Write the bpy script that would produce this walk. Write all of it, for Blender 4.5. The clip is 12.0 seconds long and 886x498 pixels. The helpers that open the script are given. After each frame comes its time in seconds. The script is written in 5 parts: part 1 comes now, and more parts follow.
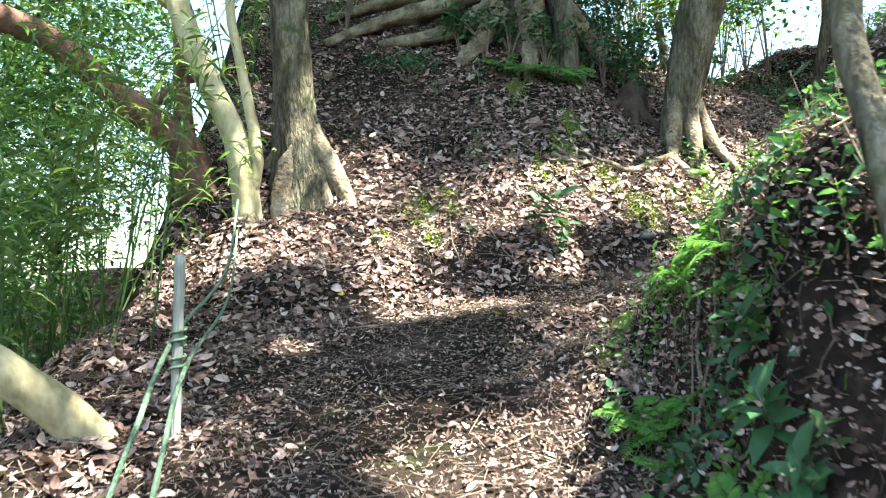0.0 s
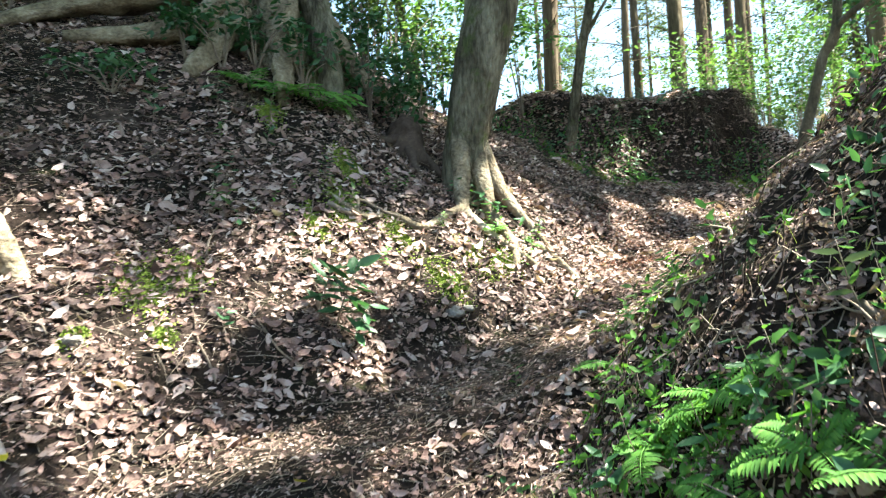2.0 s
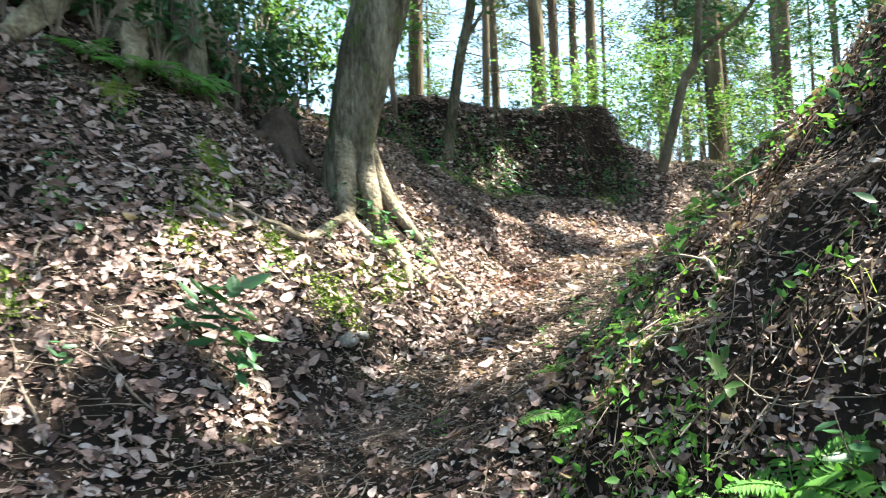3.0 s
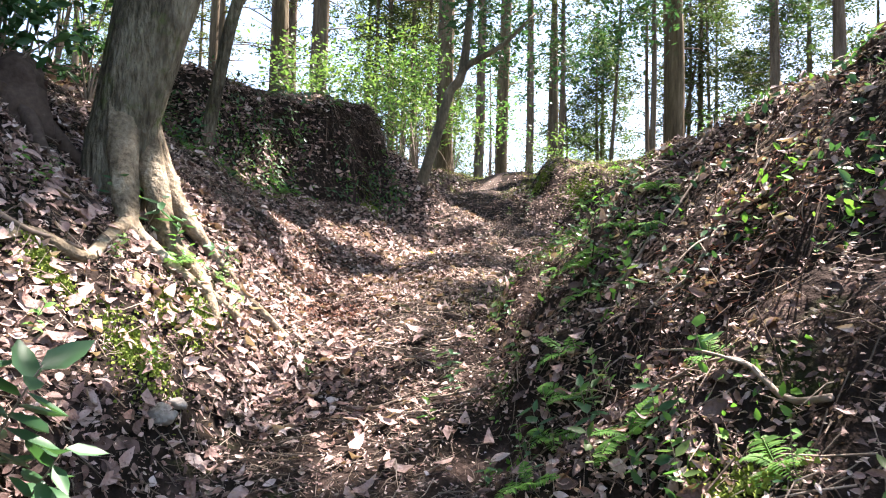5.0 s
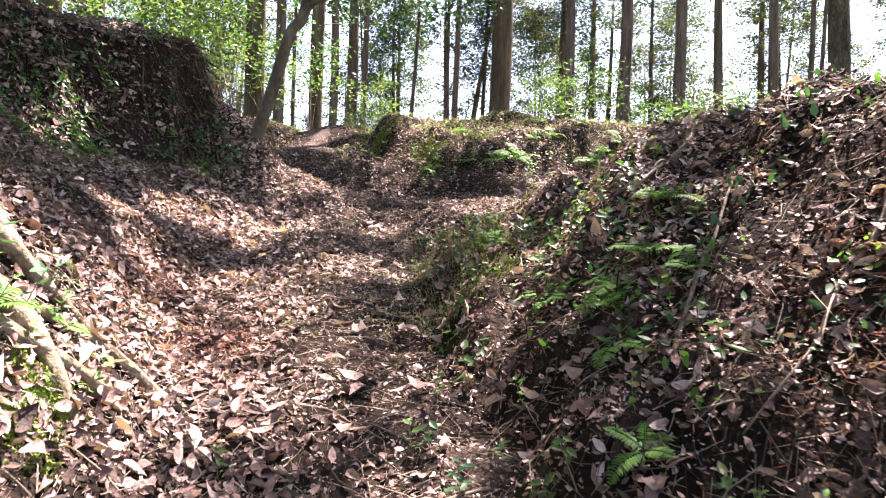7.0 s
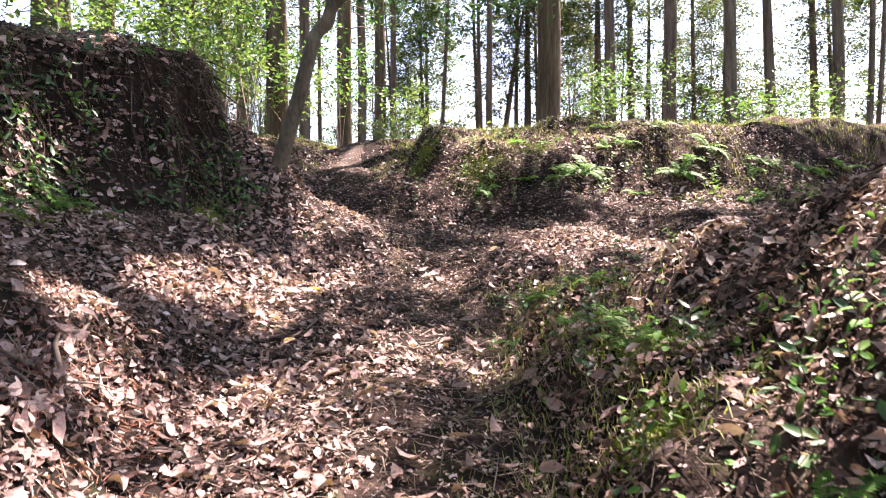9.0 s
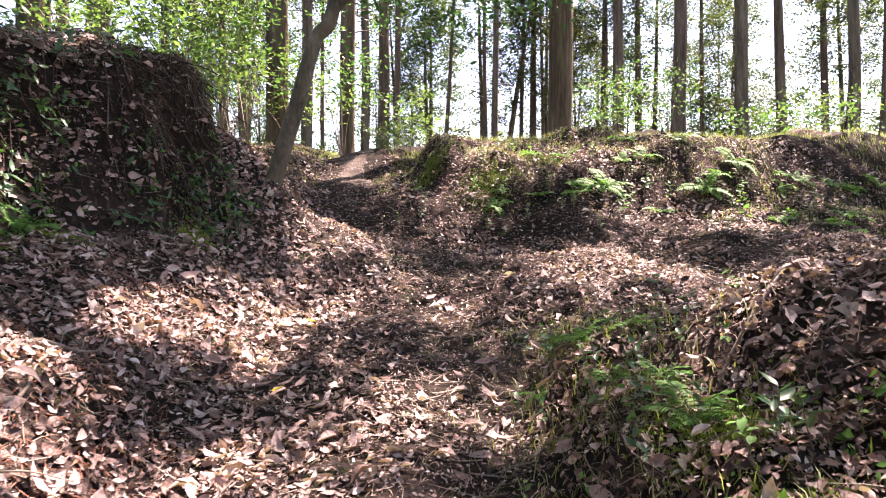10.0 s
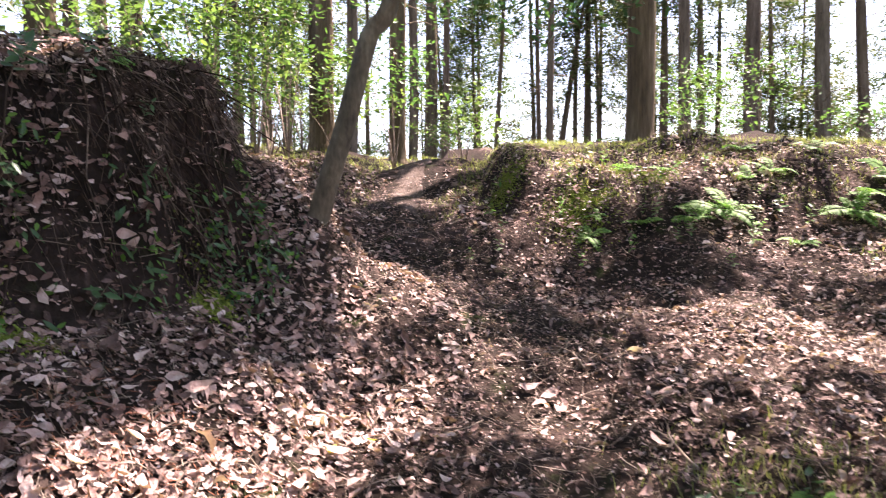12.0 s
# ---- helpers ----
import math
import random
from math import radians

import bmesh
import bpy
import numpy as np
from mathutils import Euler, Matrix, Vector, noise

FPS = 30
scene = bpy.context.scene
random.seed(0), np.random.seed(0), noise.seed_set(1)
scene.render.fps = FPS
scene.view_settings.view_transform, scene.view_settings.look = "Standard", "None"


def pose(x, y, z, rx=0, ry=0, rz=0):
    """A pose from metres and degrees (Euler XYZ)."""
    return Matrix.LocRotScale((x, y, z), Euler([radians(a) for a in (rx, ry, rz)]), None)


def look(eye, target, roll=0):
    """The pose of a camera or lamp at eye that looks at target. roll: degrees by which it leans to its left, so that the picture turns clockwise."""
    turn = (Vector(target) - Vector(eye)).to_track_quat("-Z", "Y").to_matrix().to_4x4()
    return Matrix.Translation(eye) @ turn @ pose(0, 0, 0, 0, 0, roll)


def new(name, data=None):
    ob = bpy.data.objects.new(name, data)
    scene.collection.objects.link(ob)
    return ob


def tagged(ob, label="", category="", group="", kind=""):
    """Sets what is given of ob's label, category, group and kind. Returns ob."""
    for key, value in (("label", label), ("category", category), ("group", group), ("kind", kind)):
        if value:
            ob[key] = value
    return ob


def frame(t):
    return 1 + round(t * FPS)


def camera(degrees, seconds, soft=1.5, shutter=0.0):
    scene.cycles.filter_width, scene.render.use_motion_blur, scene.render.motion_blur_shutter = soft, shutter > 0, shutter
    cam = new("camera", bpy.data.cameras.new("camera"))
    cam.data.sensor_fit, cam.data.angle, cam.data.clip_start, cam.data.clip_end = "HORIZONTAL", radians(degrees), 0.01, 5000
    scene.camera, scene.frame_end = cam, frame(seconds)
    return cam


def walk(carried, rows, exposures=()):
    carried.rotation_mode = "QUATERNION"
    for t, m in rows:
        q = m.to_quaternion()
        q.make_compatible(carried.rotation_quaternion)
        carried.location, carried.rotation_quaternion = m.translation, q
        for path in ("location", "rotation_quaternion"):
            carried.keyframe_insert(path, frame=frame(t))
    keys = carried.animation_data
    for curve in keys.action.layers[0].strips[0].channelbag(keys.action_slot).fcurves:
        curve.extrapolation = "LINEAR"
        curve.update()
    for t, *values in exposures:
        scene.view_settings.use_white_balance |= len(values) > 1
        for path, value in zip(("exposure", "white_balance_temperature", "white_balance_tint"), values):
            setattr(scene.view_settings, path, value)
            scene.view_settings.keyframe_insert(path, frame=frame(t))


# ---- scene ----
cam = camera(63.3, 12.0, soft=1.1, shutter=0.25)
METRES, EYE, TILT, LEAN, TURN = 10.0, 1.5, 3.2, 0.0, 0.0
ROWS = [
    (0.0, 0.0, 0.0, 0.0, 0.0, 0.0, -0.0),
    (0.5, -0.0179, 0.0489, 0.0152, -2.76, -0.29, -0.12),
    (1.0, -0.0164, 0.0966, 0.0233, -6.76, 0.54, 1.73),
    (1.5, -0.0193, 0.1436, 0.0285, -14.69, 0.97, 1.79),
    (2.0, -0.0292, 0.1874, 0.043, -23.77, 1.74, 0.8),
    (2.5, -0.0309, 0.2232, 0.049, -28.67, 3.35, 0.79),
    (3.0, -0.0312, 0.2665, 0.0534, -36.65, 2.09, -0.39),
    (3.5, -0.0327, 0.3137, 0.064, -47.11, 1.23, -2.57),
    (5.5, -0.0328, 0.4384, 0.0885, -66.12, 1.55, -4.14),
    (6.0, -0.0056, 0.4764, 0.098, -71.96, 0.58, -4.86),
    (6.5, 0.011, 0.5169, 0.1092, -77.29, -0.91, -5.35),
    (7.0, 0.0434, 0.5397, 0.1157, -79.55, -1.36, -4.65),
    (9.0, 0.1976, 0.6072, 0.1552, -77.13, -1.5, -2.32),
    (9.5, 0.2191, 0.6246, 0.1692, -77.38, -1.72, -2.68),
    (10.0, 0.2552, 0.6284, 0.17, -77.0, -1.1, -2.94),
    (10.5, 0.2951, 0.6378, 0.1779, -77.68, -1.2, -4.07),
    (11.0, 0.3326, 0.6655, 0.1936, -79.01, -2.43, -4.72),
    (11.5, 0.3688, 0.6848, 0.2, -78.39, -2.09, -3.52),
    (12.0, 0.3982, 0.7006, 0.2135, -73.55, -2.02, -2.55),
]
walk(cam, [(t, pose(0, 0, EYE, TILT, LEAN, TURN) @ pose(METRES * x, METRES * y, METRES * z, 90 + pitch, roll, yaw)) for t, x, y, z, yaw, pitch, roll in ROWS],
     [(0.0, 3.24, 6850, 0), (2.0, 3.08, 6800, -2), (3.5, 3.02, 6750, 0), (5.5, 2.9, 6950, 22), (12.0, 2.96, 7350, 31)])

# ---- light ----
SUN_EL, SUN_AZ = radians(61), radians(-28)
SUN = Vector((math.cos(SUN_EL) * math.cos(SUN_AZ), math.cos(SUN_EL) * math.sin(SUN_AZ), math.sin(SUN_EL)))
world = bpy.data.worlds.new("sky")
scene.world = world
world.use_nodes = True
sky = world.node_tree.nodes.new("ShaderNodeTexSky")
sky.sky_type, sky.sun_disc = "NISHITA", False
sky.sun_elevation, sky.sun_rotation = SUN_EL, math.atan2(SUN.x, SUN.y)
world.node_tree.links.new(sky.outputs[0], world.node_tree.nodes["Background"].inputs[0])
world.node_tree.nodes["Background"].inputs[1].default_value = 0.077
sun = new("sun", bpy.data.lights.new("sun", "SUN"))
sun.data.energy, sun.data.angle, sun.data.color = 4.9, radians(0.55), (1.0, 0.955, 0.915)
sun.matrix_world = look(SUN * 60, (0, 0, 0))

rng = np.random.default_rng(7)


# ---- materials ----
def mat(name, cols, scale=6.0, rough=0.8, bump=0.3, bscale=None, island=0.0, stretch=(1, 1, 1), clear=0.0, space="Object", spec=0.3, bdist=0.03, patch=None, vary=0.0):
    """A mottled surface: colours ramped by two scales of noise, with relief; clear: share of light let through (leaves);
    patch: a second colour in patches (colour, scale, cover); vary: spread of hue from object to object."""
    m = bpy.data.materials.new(name)
    m.use_nodes = True
    nt = m.node_tree
    N, L = nt.nodes, nt.links
    p = N["Principled BSDF"]
    p.inputs["Roughness"].default_value = rough
    p.inputs["Specular IOR Level"].default_value = spec
    tc = N.new("ShaderNodeTexCoord")
    mp = N.new("ShaderNodeMapping")
    mp.inputs["Scale"].default_value = stretch
    L.new(tc.outputs[space], mp.inputs["Vector"])
    n1, n2 = N.new("ShaderNodeTexNoise"), N.new("ShaderNodeTexNoise")
    n1.inputs["Scale"].default_value, n1.inputs["Detail"].default_value = scale, 6
    n2.inputs["Scale"].default_value, n2.inputs["Detail"].default_value = scale * 7, 4
    for n in (n1, n2):
        L.new(mp.outputs[0], n.inputs["Vector"])
    add = N.new("ShaderNodeMath")
    add.operation = "MULTIPLY_ADD"
    L.new(n2.outputs["Fac"], add.inputs[0])
    add.inputs[1].default_value = 0.6
    L.new(n1.outputs["Fac"], add.inputs[2])
    val = add.outputs[0]
    lo, hi = 0.5, 1.1
    if island:
        geo = N.new("ShaderNodeNewGeometry")
        a2 = N.new("ShaderNodeMath")
        a2.operation = "MULTIPLY_ADD"
        L.new(geo.outputs["Random Per Island"], a2.inputs[0])
        a2.inputs[1].default_value = island
        L.new(val, a2.inputs[2])
        val = a2.outputs[0]
        hi += island
    rmp = N.new("ShaderNodeMapRange")
    rmp.inputs["From Min"].default_value, rmp.inputs["From Max"].default_value = lo, hi
    L.new(val, rmp.inputs["Value"])
    cr = N.new("ShaderNodeValToRGB")
    el = cr.color_ramp.elements
    while len(el) < len(cols):
        el.new(0.5)
    for i, c in enumerate(cols):
        el[i].position = i / max(1, len(cols) - 1)
        el[i].color = (*c, 1)
    L.new(rmp.outputs[0], cr.inputs[0])
    col = cr.outputs[0]
    if patch:
        n4 = N.new("ShaderNodeTexNoise")
        n4.inputs["Scale"].default_value, n4.inputs["Detail"].default_value, n4.inputs["Roughness"].default_value = patch[1], 5, 0.65
        L.new(tc.outputs[space], n4.inputs["Vector"])
        m4 = N.new("ShaderNodeMapRange")
        m4.inputs["From Min"].default_value, m4.inputs["From Max"].default_value = patch[2], patch[2] + 0.12
        L.new(n4.outputs["Fac"], m4.inputs["Value"])
        mx = N.new("ShaderNodeMixRGB")
        L.new(m4.outputs[0], mx.inputs[0])
        L.new(col, mx.inputs[1])
        mx.inputs[2].default_value = (*patch[0], 1)
        col = mx.outputs[0]
    if vary:
        oi = N.new("ShaderNodeObjectInfo")
        hm = N.new("ShaderNodeMapRange")
        hm.inputs["To Min"].default_value, hm.inputs["To Max"].default_value = 0.5 - vary, 0.5 + vary
        L.new(oi.outputs["Random"], hm.inputs["Value"])
        hs = N.new("ShaderNodeHueSaturation")
        L.new(hm.outputs[0], hs.inputs["Hue"])
        L.new(col, hs.inputs["Color"])
        col = hs.outputs[0]
    L.new(col, p.inputs["Base Color"])
    if bump:
        n3 = N.new("ShaderNodeTexNoise")
        n3.inputs["Scale"].default_value, n3.inputs["Detail"].default_value = bscale or scale * 4, 5
        L.new(mp.outputs[0], n3.inputs["Vector"])
        b = N.new("ShaderNodeBump")
        b.inputs["Strength"].default_value, b.inputs["Distance"].default_value = bump, bdist
        L.new(n3.outputs["Fac"], b.inputs["Height"])
        L.new(b.outputs[0], p.inputs["Normal"])
    if clear:
        tr = N.new("ShaderNodeBsdfTranslucent")
        bright = N.new("ShaderNodeVectorMath")
        bright.operation = "MULTIPLY"
        bright.inputs[1].default_value = (1.6, 1.7, 0.9)
        L.new(col, bright.inputs[0])
        L.new(bright.outputs[0], tr.inputs["Color"])
        mix = N.new("ShaderNodeMixShader")
        mix.inputs[0].default_value = clear
        L.new(p.outputs[0], mix.inputs[1])
        L.new(tr.outputs[0], mix.inputs[2])
        L.new(mix.outputs[0], N["Material Output"].inputs["Surface"])
    return m


SOIL = mat("soil", [(0.007, 0.0055, 0.005), (0.016, 0.0125, 0.01), (0.03, 0.021, 0.018), (0.12, 0.086, 0.073)], 1.6, 1.0, 0.9, 28, spec=0.05, patch=((0.022, 0.03, 0.01), 2.3, 0.6))
TRODDEN = mat("trodden_earth", [(0.03, 0.022, 0.018), (0.065, 0.048, 0.04), (0.12, 0.095, 0.082)], 3, 0.95, 0.7, 40, spec=0.08)
DEAD = mat("dead_leaf", [(0.04, 0.024, 0.02), (0.17, 0.1, 0.085), (0.33, 0.215, 0.19), (0.47, 0.36, 0.33), (0.68, 0.59, 0.56)], 14, 0.55, 0.4, 60, island=1.3, clear=0.1, spec=0.22, patch=((0.06, 0.038, 0.03), 38, 0.62))
DECAYED = mat("decayed_leaf", [(0.016, 0.011, 0.0095), (0.068, 0.043, 0.037), (0.15, 0.098, 0.085), (0.28, 0.2, 0.178)], 14, 0.65, 0.4, 60, island=1.2, spec=0.15)
YELLOW = mat("yellow_leaf", [(0.45, 0.36, 0.03), (0.62, 0.52, 0.05)], 9, 0.5, 0.0, clear=0.2)
RUST = mat("rust_needles", [(0.09, 0.032, 0.018), (0.22, 0.085, 0.05), (0.31, 0.16, 0.11)], 9, 0.8, 0.1, island=0.8, spec=0.1)
TWIG = mat("dead_twig", [(0.06, 0.045, 0.034), (0.17, 0.13, 0.1), (0.36, 0.3, 0.25)], 5, 0.85, 0.4, island=0.8)
CEDAR = mat("cedar_bark", [(0.035, 0.027, 0.019), (0.115, 0.088, 0.06), (0.22, 0.178, 0.125)], 5, 0.95, 0.9, 16, stretch=(1, 1, 0.1), spec=0.06, bdist=0.07, patch=((0.1, 0.105, 0.06), 2.2, 0.6), vary=0.012)
GREYBARK = mat("grey_mossy_bark", [(0.028, 0.023, 0.017), (0.095, 0.082, 0.058), (0.2, 0.178, 0.13), (0.3, 0.285, 0.22)], 5, 0.95, 1.0, 34, stretch=(1, 1, 0.3), spec=0.08, bdist=0.09, patch=((0.085, 0.1, 0.04), 4.5, 0.56))
PALEBARK = mat("pale_yellow_bark", [(0.2, 0.17, 0.09), (0.42, 0.37, 0.22), (0.52, 0.48, 0.32)], 4, 0.65, 0.25, 20, stretch=(1, 1, 0.6))
BROWNBARK = mat("brown_bark", [(0.04, 0.033, 0.022), (0.11, 0.09, 0.062), (0.22, 0.185, 0.13)], 5, 0.85, 0.6, 18, stretch=(1, 1, 0.4))
REDBARK = mat("red_brown_bark", [(0.05, 0.03, 0.022), (0.16, 0.085, 0.06), (0.30, 0.19, 0.14)], 4, 0.8, 0.5, 16)
ROOTM = mat("root_bark", [(0.05, 0.036, 0.025), (0.2, 0.16, 0.11), (0.38, 0.33, 0.25)], 5, 0.9, 0.9, 26, spec=0.1)
MOSS = mat("moss", [(0.06, 0.08, 0.015), (0.16, 0.22, 0.035), (0.28, 0.34, 0.06)], 10, 0.95, 0.5, 60, island=0.5)
FERN = mat("fern_green", [(0.03, 0.08, 0.022), (0.08, 0.195, 0.042), (0.155, 0.29, 0.06)], 5, 0.6, 0.0, island=0.5, clear=0.35, spec=0.2)
LEAF = mat("green_leaf", [(0.026, 0.058, 0.021), (0.062, 0.118, 0.039), (0.13, 0.205, 0.075)], 3, 0.45, 0.0, island=0.8, clear=0.42, spec=0.3, vary=0.035)
BAMBOO = mat("bamboo_leaf", [(0.035, 0.075, 0.025), (0.09, 0.155, 0.05), (0.2, 0.27, 0.11)], 4, 0.5, 0.0, island=0.9, clear=0.4, vary=0.02)
SPRAY = mat("conifer_spray", [(0.018, 0.034, 0.015), (0.046, 0.068, 0.028), (0.1, 0.125, 0.055)], 0.5, 0.55, 0.0, island=0.7, clear=0.35, spec=0.25, vary=0.045)
GLOSSY = mat("dark_glossy_leaf", [(0.018, 0.05, 0.024), (0.035, 0.095, 0.04), (0.075, 0.155, 0.06)], 3, 0.42, 0.0, island=0.6, clear=0.25, spec=0.35)
GRASS = mat("grass", [(0.07, 0.10, 0.03), (0.17, 0.21, 0.06), (0.36, 0.36, 0.17)], 4, 0.55, 0.0, island=0.8, clear=0.35)
DARKROOT = mat("dark_rootlet", [(0.009, 0.006, 0.005), (0.03, 0.02, 0.016), (0.09, 0.066, 0.053), (0.34, 0.27, 0.22)], 5, 0.95, 0.3, island=1.0, spec=0.05)
STONE = mat("stone", [(0.1, 0.09, 0.08), (0.22, 0.2, 0.18), (0.33, 0.31, 0.27)], 8, 0.9, 0.6, 30)
ROPE = mat("green_rope", [(0.06, 0.11, 0.07), (0.13, 0.21, 0.14), (0.25, 0.32, 0.23)], 40, 0.85, 0.6, 120, spec=0.1)
STAKEM = mat("weathered_stake", [(0.12, 0.13, 0.12), (0.24, 0.26, 0.24), (0.4, 0.41, 0.38)], 10, 0.85, 0.5, 60, stretch=(1, 1, 0.1))


# ---- mesh helpers ----
def mesh_from(name, verts, faces, material, smooth=False):
    me = bpy.data.meshes.new(name)
    verts = np.asarray(verts, np.float32).reshape(-1, 3)
    me.from_pydata(verts.tolist(), [], faces if isinstance(faces, list) else faces.tolist())
    me.materials.append(material)
    if smooth:
        me.shade_smooth()
    return me


def soup(name, verts, template, material, smooth=True):
    """One mesh of n pieces with the same faces; verts: n x k x 3."""
    n, k = verts.shape[:2]
    me = bpy.data.meshes.new(name)
    sizes = [len(f) for f in template]
    flat = np.concatenate([np.asarray(f) for f in template])
    loops = (flat[None, :] + (np.arange(n) * k)[:, None]).ravel()
    starts = np.concatenate([[0], np.cumsum(sizes)[:-1]])
    starts = (starts[None, :] + (np.arange(n) * len(flat))[:, None]).ravel()
    me.vertices.add(n * k)
    me.vertices.foreach_set("co", verts.astype(np.float32).ravel())
    me.loops.add(len(loops))
    me.loops.foreach_set("vertex_index", loops.astype(np.int32))
    me.polygons.add(n * len(sizes))
    me.polygons.foreach_set("loop_start", starts.astype(np.int32))
    me.update(calc_edges=True)
    me.materials.append(material)
    if smooth:
        me.shade_smooth()
    return me


def unit(v):
    return v / np.maximum(np.linalg.norm(v, axis=-1, keepdims=True), 1e-9)


LEAF_FACES = [(0, 2, 4), (2, 3, 5, 4), (3, 1, 5), (0, 6, 2), (2, 6, 7, 3), (3, 7, 1)]


def leaf_verts(p, along, up, length, width, fold=0.25, curl=0.2):
    """Pointed leaves folded along the midrib and curled along their length."""
    along = unit(along)
    side = unit(np.cross(up, along))
    up = np.cross(along, side)
    n = len(p)
    L, W = np.broadcast_to(length, n)[:, None], np.broadcast_to(width, n)[:, None]
    F, C = np.broadcast_to(fold, n)[:, None], np.broadcast_to(curl, n)[:, None]

    def at(a, s, h):
        return p + along * L * a + side * W * s + up * (h + C * L * (a - 0.45) ** 2 * 2)
    z = 0 * L
    return np.stack([at(0, 0, z), at(1, 0, z), at(0.32, 0, z), at(0.7, 0, z), at(0.3, 0.5, F * W), at(0.68, 0.38, F * W), at(0.3, -0.5, F * W), at(0.68, -0.38, F * W)], 1)


FINE_FACES = [(0, 2, 6), (2, 3, 7, 6), (3, 4, 8, 7), (4, 5, 9, 8), (5, 1, 9), (0, 10, 2), (2, 10, 11, 3), (3, 11, 12, 4), (4, 12, 13, 5), (5, 13, 1)]


def fine_leaf_verts(p, along, up, length, width, fold, curl, twist):
    """The same leaf with a rounder outline and a twist, for those close to the trail."""
    along = unit(along)
    side = unit(np.cross(up, along))
    up = np.cross(along, side)
    L, W, F, C, T = (np.asarray(v)[:, None] for v in (length, width, fold, curl, twist))

    def at(a, s, h):
        return p + along * L * a + side * W * s + up * (h + C * L * (a - 0.45) ** 2 * 2 + T * W * s * (a - 0.4))
    z = 0 * L
    st = ((0.12, 0.27), (0.36, 0.5), (0.63, 0.43), (0.86, 0.2))
    v = [at(0, 0, z), at(1, 0, z)] + [at(a, 0, z) for a, _ in st]
    v += [at(a, s, F * W * s * 2) for a, s in st] + [at(a, -s, F * W * s * 2) for a, s in st]
    return np.stack(v, 1)


def spline(pts, n):
    """n points on a smooth curve through pts (any number of columns)."""
    pts = np.asarray(pts, float)
    ext = np.vstack([2 * pts[0] - pts[1], pts, 2 * pts[-1] - pts[-2]])
    t = np.linspace(0, len(pts) - 1 - 1e-6, n)
    i = t.astype(int)
    f = (t - i)[:, None]
    a, b, c, d = ext[i], ext[i + 1], ext[i + 2], ext[i + 3]
    return 0.5 * (2 * b + (c - a) * f + (2 * a - 5 * b + 4 * c - d) * f ** 2 + (3 * b - a - 3 * c + d) * f ** 3)


def tube_data(pts, n=12, sides=8, rough=0.08, seed=0):
    """Vertices and faces of a tapering limb; pts: rows of x, y, z, radius."""
    q = spline(pts, n)
    c, r = q[:, :3], np.maximum(q[:, 3], 0.0015)
    t = unit(np.gradient(c, axis=0))
    ref = np.where(np.abs(t[:, 2:3]) > 0.8, [[1.0, 0, 0]], [[0, 0, 1.0]])
    u = unit(np.cross(t, ref))
    for i in range(1, n):
        u[i] = unit(u[i - 1] - t[i] * np.dot(u[i - 1], t[i]))
    v = np.cross(t, u)
    a = np.linspace(0, 2 * np.pi, sides, endpoint=False)
    g = np.random.default_rng(seed)
    k = np.arange(n)[:, None] / n
    bump = 1 + rough * (np.sin(3 * a + g.uniform(0, 6) + 5 * k * g.uniform(-1, 1)) + 0.7 * np.sin(5 * a + 9 * k + g.uniform(0, 6)) + 0.5 * g.normal(size=(n, sides)))
    ring = c[:, None] + (r[:, None] * bump)[..., None] * (np.cos(a)[None, :, None] * u[:, None] + np.sin(a)[None, :, None] * v[:, None])
    verts = np.vstack([ring.reshape(-1, 3), c[:1], c[-1:]])
    faces = []
    for i in range(n - 1):
        for j in range(sides):
            j2 = (j + 1) % sides
            faces.append((i * sides + j, i * sides + j2, (i + 1) * sides + j2, (i + 1) * sides + j))
    for j in range(sides):
        j2 = (j + 1) % sides
        faces.append((n * sides, j2, j))
        faces.append((n * sides + 1, (n - 1) * sides + j, (n - 1) * sides + j2))
    return verts, faces


def tubes(name, rows, material, n=12, sides=8, rough=0.08):
    """One mesh of several limbs."""
    V, F, k = [], [], 0
    for i, pts in enumerate(rows):
        v, f = tube_data(pts, n, sides, rough, seed=i + len(rows))
        V.append(v)
        F += [tuple(x + k for x in q) for q in f]
        k += len(v)
    return mesh_from(name, np.vstack(V), F, material, True)


def thing(name, loc, label, category, group="", kind=""):
    ob = new(name)
    ob.location = loc
    ob.empty_display_size = 0.1
    return tagged(ob, label, category, group, kind)


def part(name, me, parent, label="", local=False):
    """A mesh as one part of a thing; its vertices are in world places unless local."""
    ob = new(name, me)
    ob.parent = parent
    if not local:
        top = parent.location if parent.parent is None else parent.location + parent.parent.location
        ob.location = -top
    return tagged(ob, label)


# ---- lie of the land ----
TRAIL = np.array([(-0.2, -3, -0.75), (0, 0, 0.0), (-0.3, 1.9, 0.42), (-0.33, 3.1, 0.74), (-0.28, 4.4, 1.1), (0.45, 5.35, 1.36), (1.6, 5.95, 1.6),
                  (2.6, 6.35, 1.86), (4.0, 6.95, 2.38), (5.6, 7.3, 2.62), (7.0, 7.75, 2.9), (8.4, 8.2, 3.2), (9.9, 8.8, 3.72), (11.2, 9.35, 4.2),
                  (12.4, 9.8, 4.58), (14, 10.2, 4.95), (18, 11, 5.3)])
CREST = np.array([(3.0, -4, 3.6), (2.95, 0, 3.9), (2.95, 2, 4.1), (3.3, 3.2, 4.15), (4.3, 4.0, 4.05), (5.2, 4.75, 3.9), (6.0, 5.3, 3.7), (6.8, 5.9, 3.4), (7.6, 6.3, 3.2)])
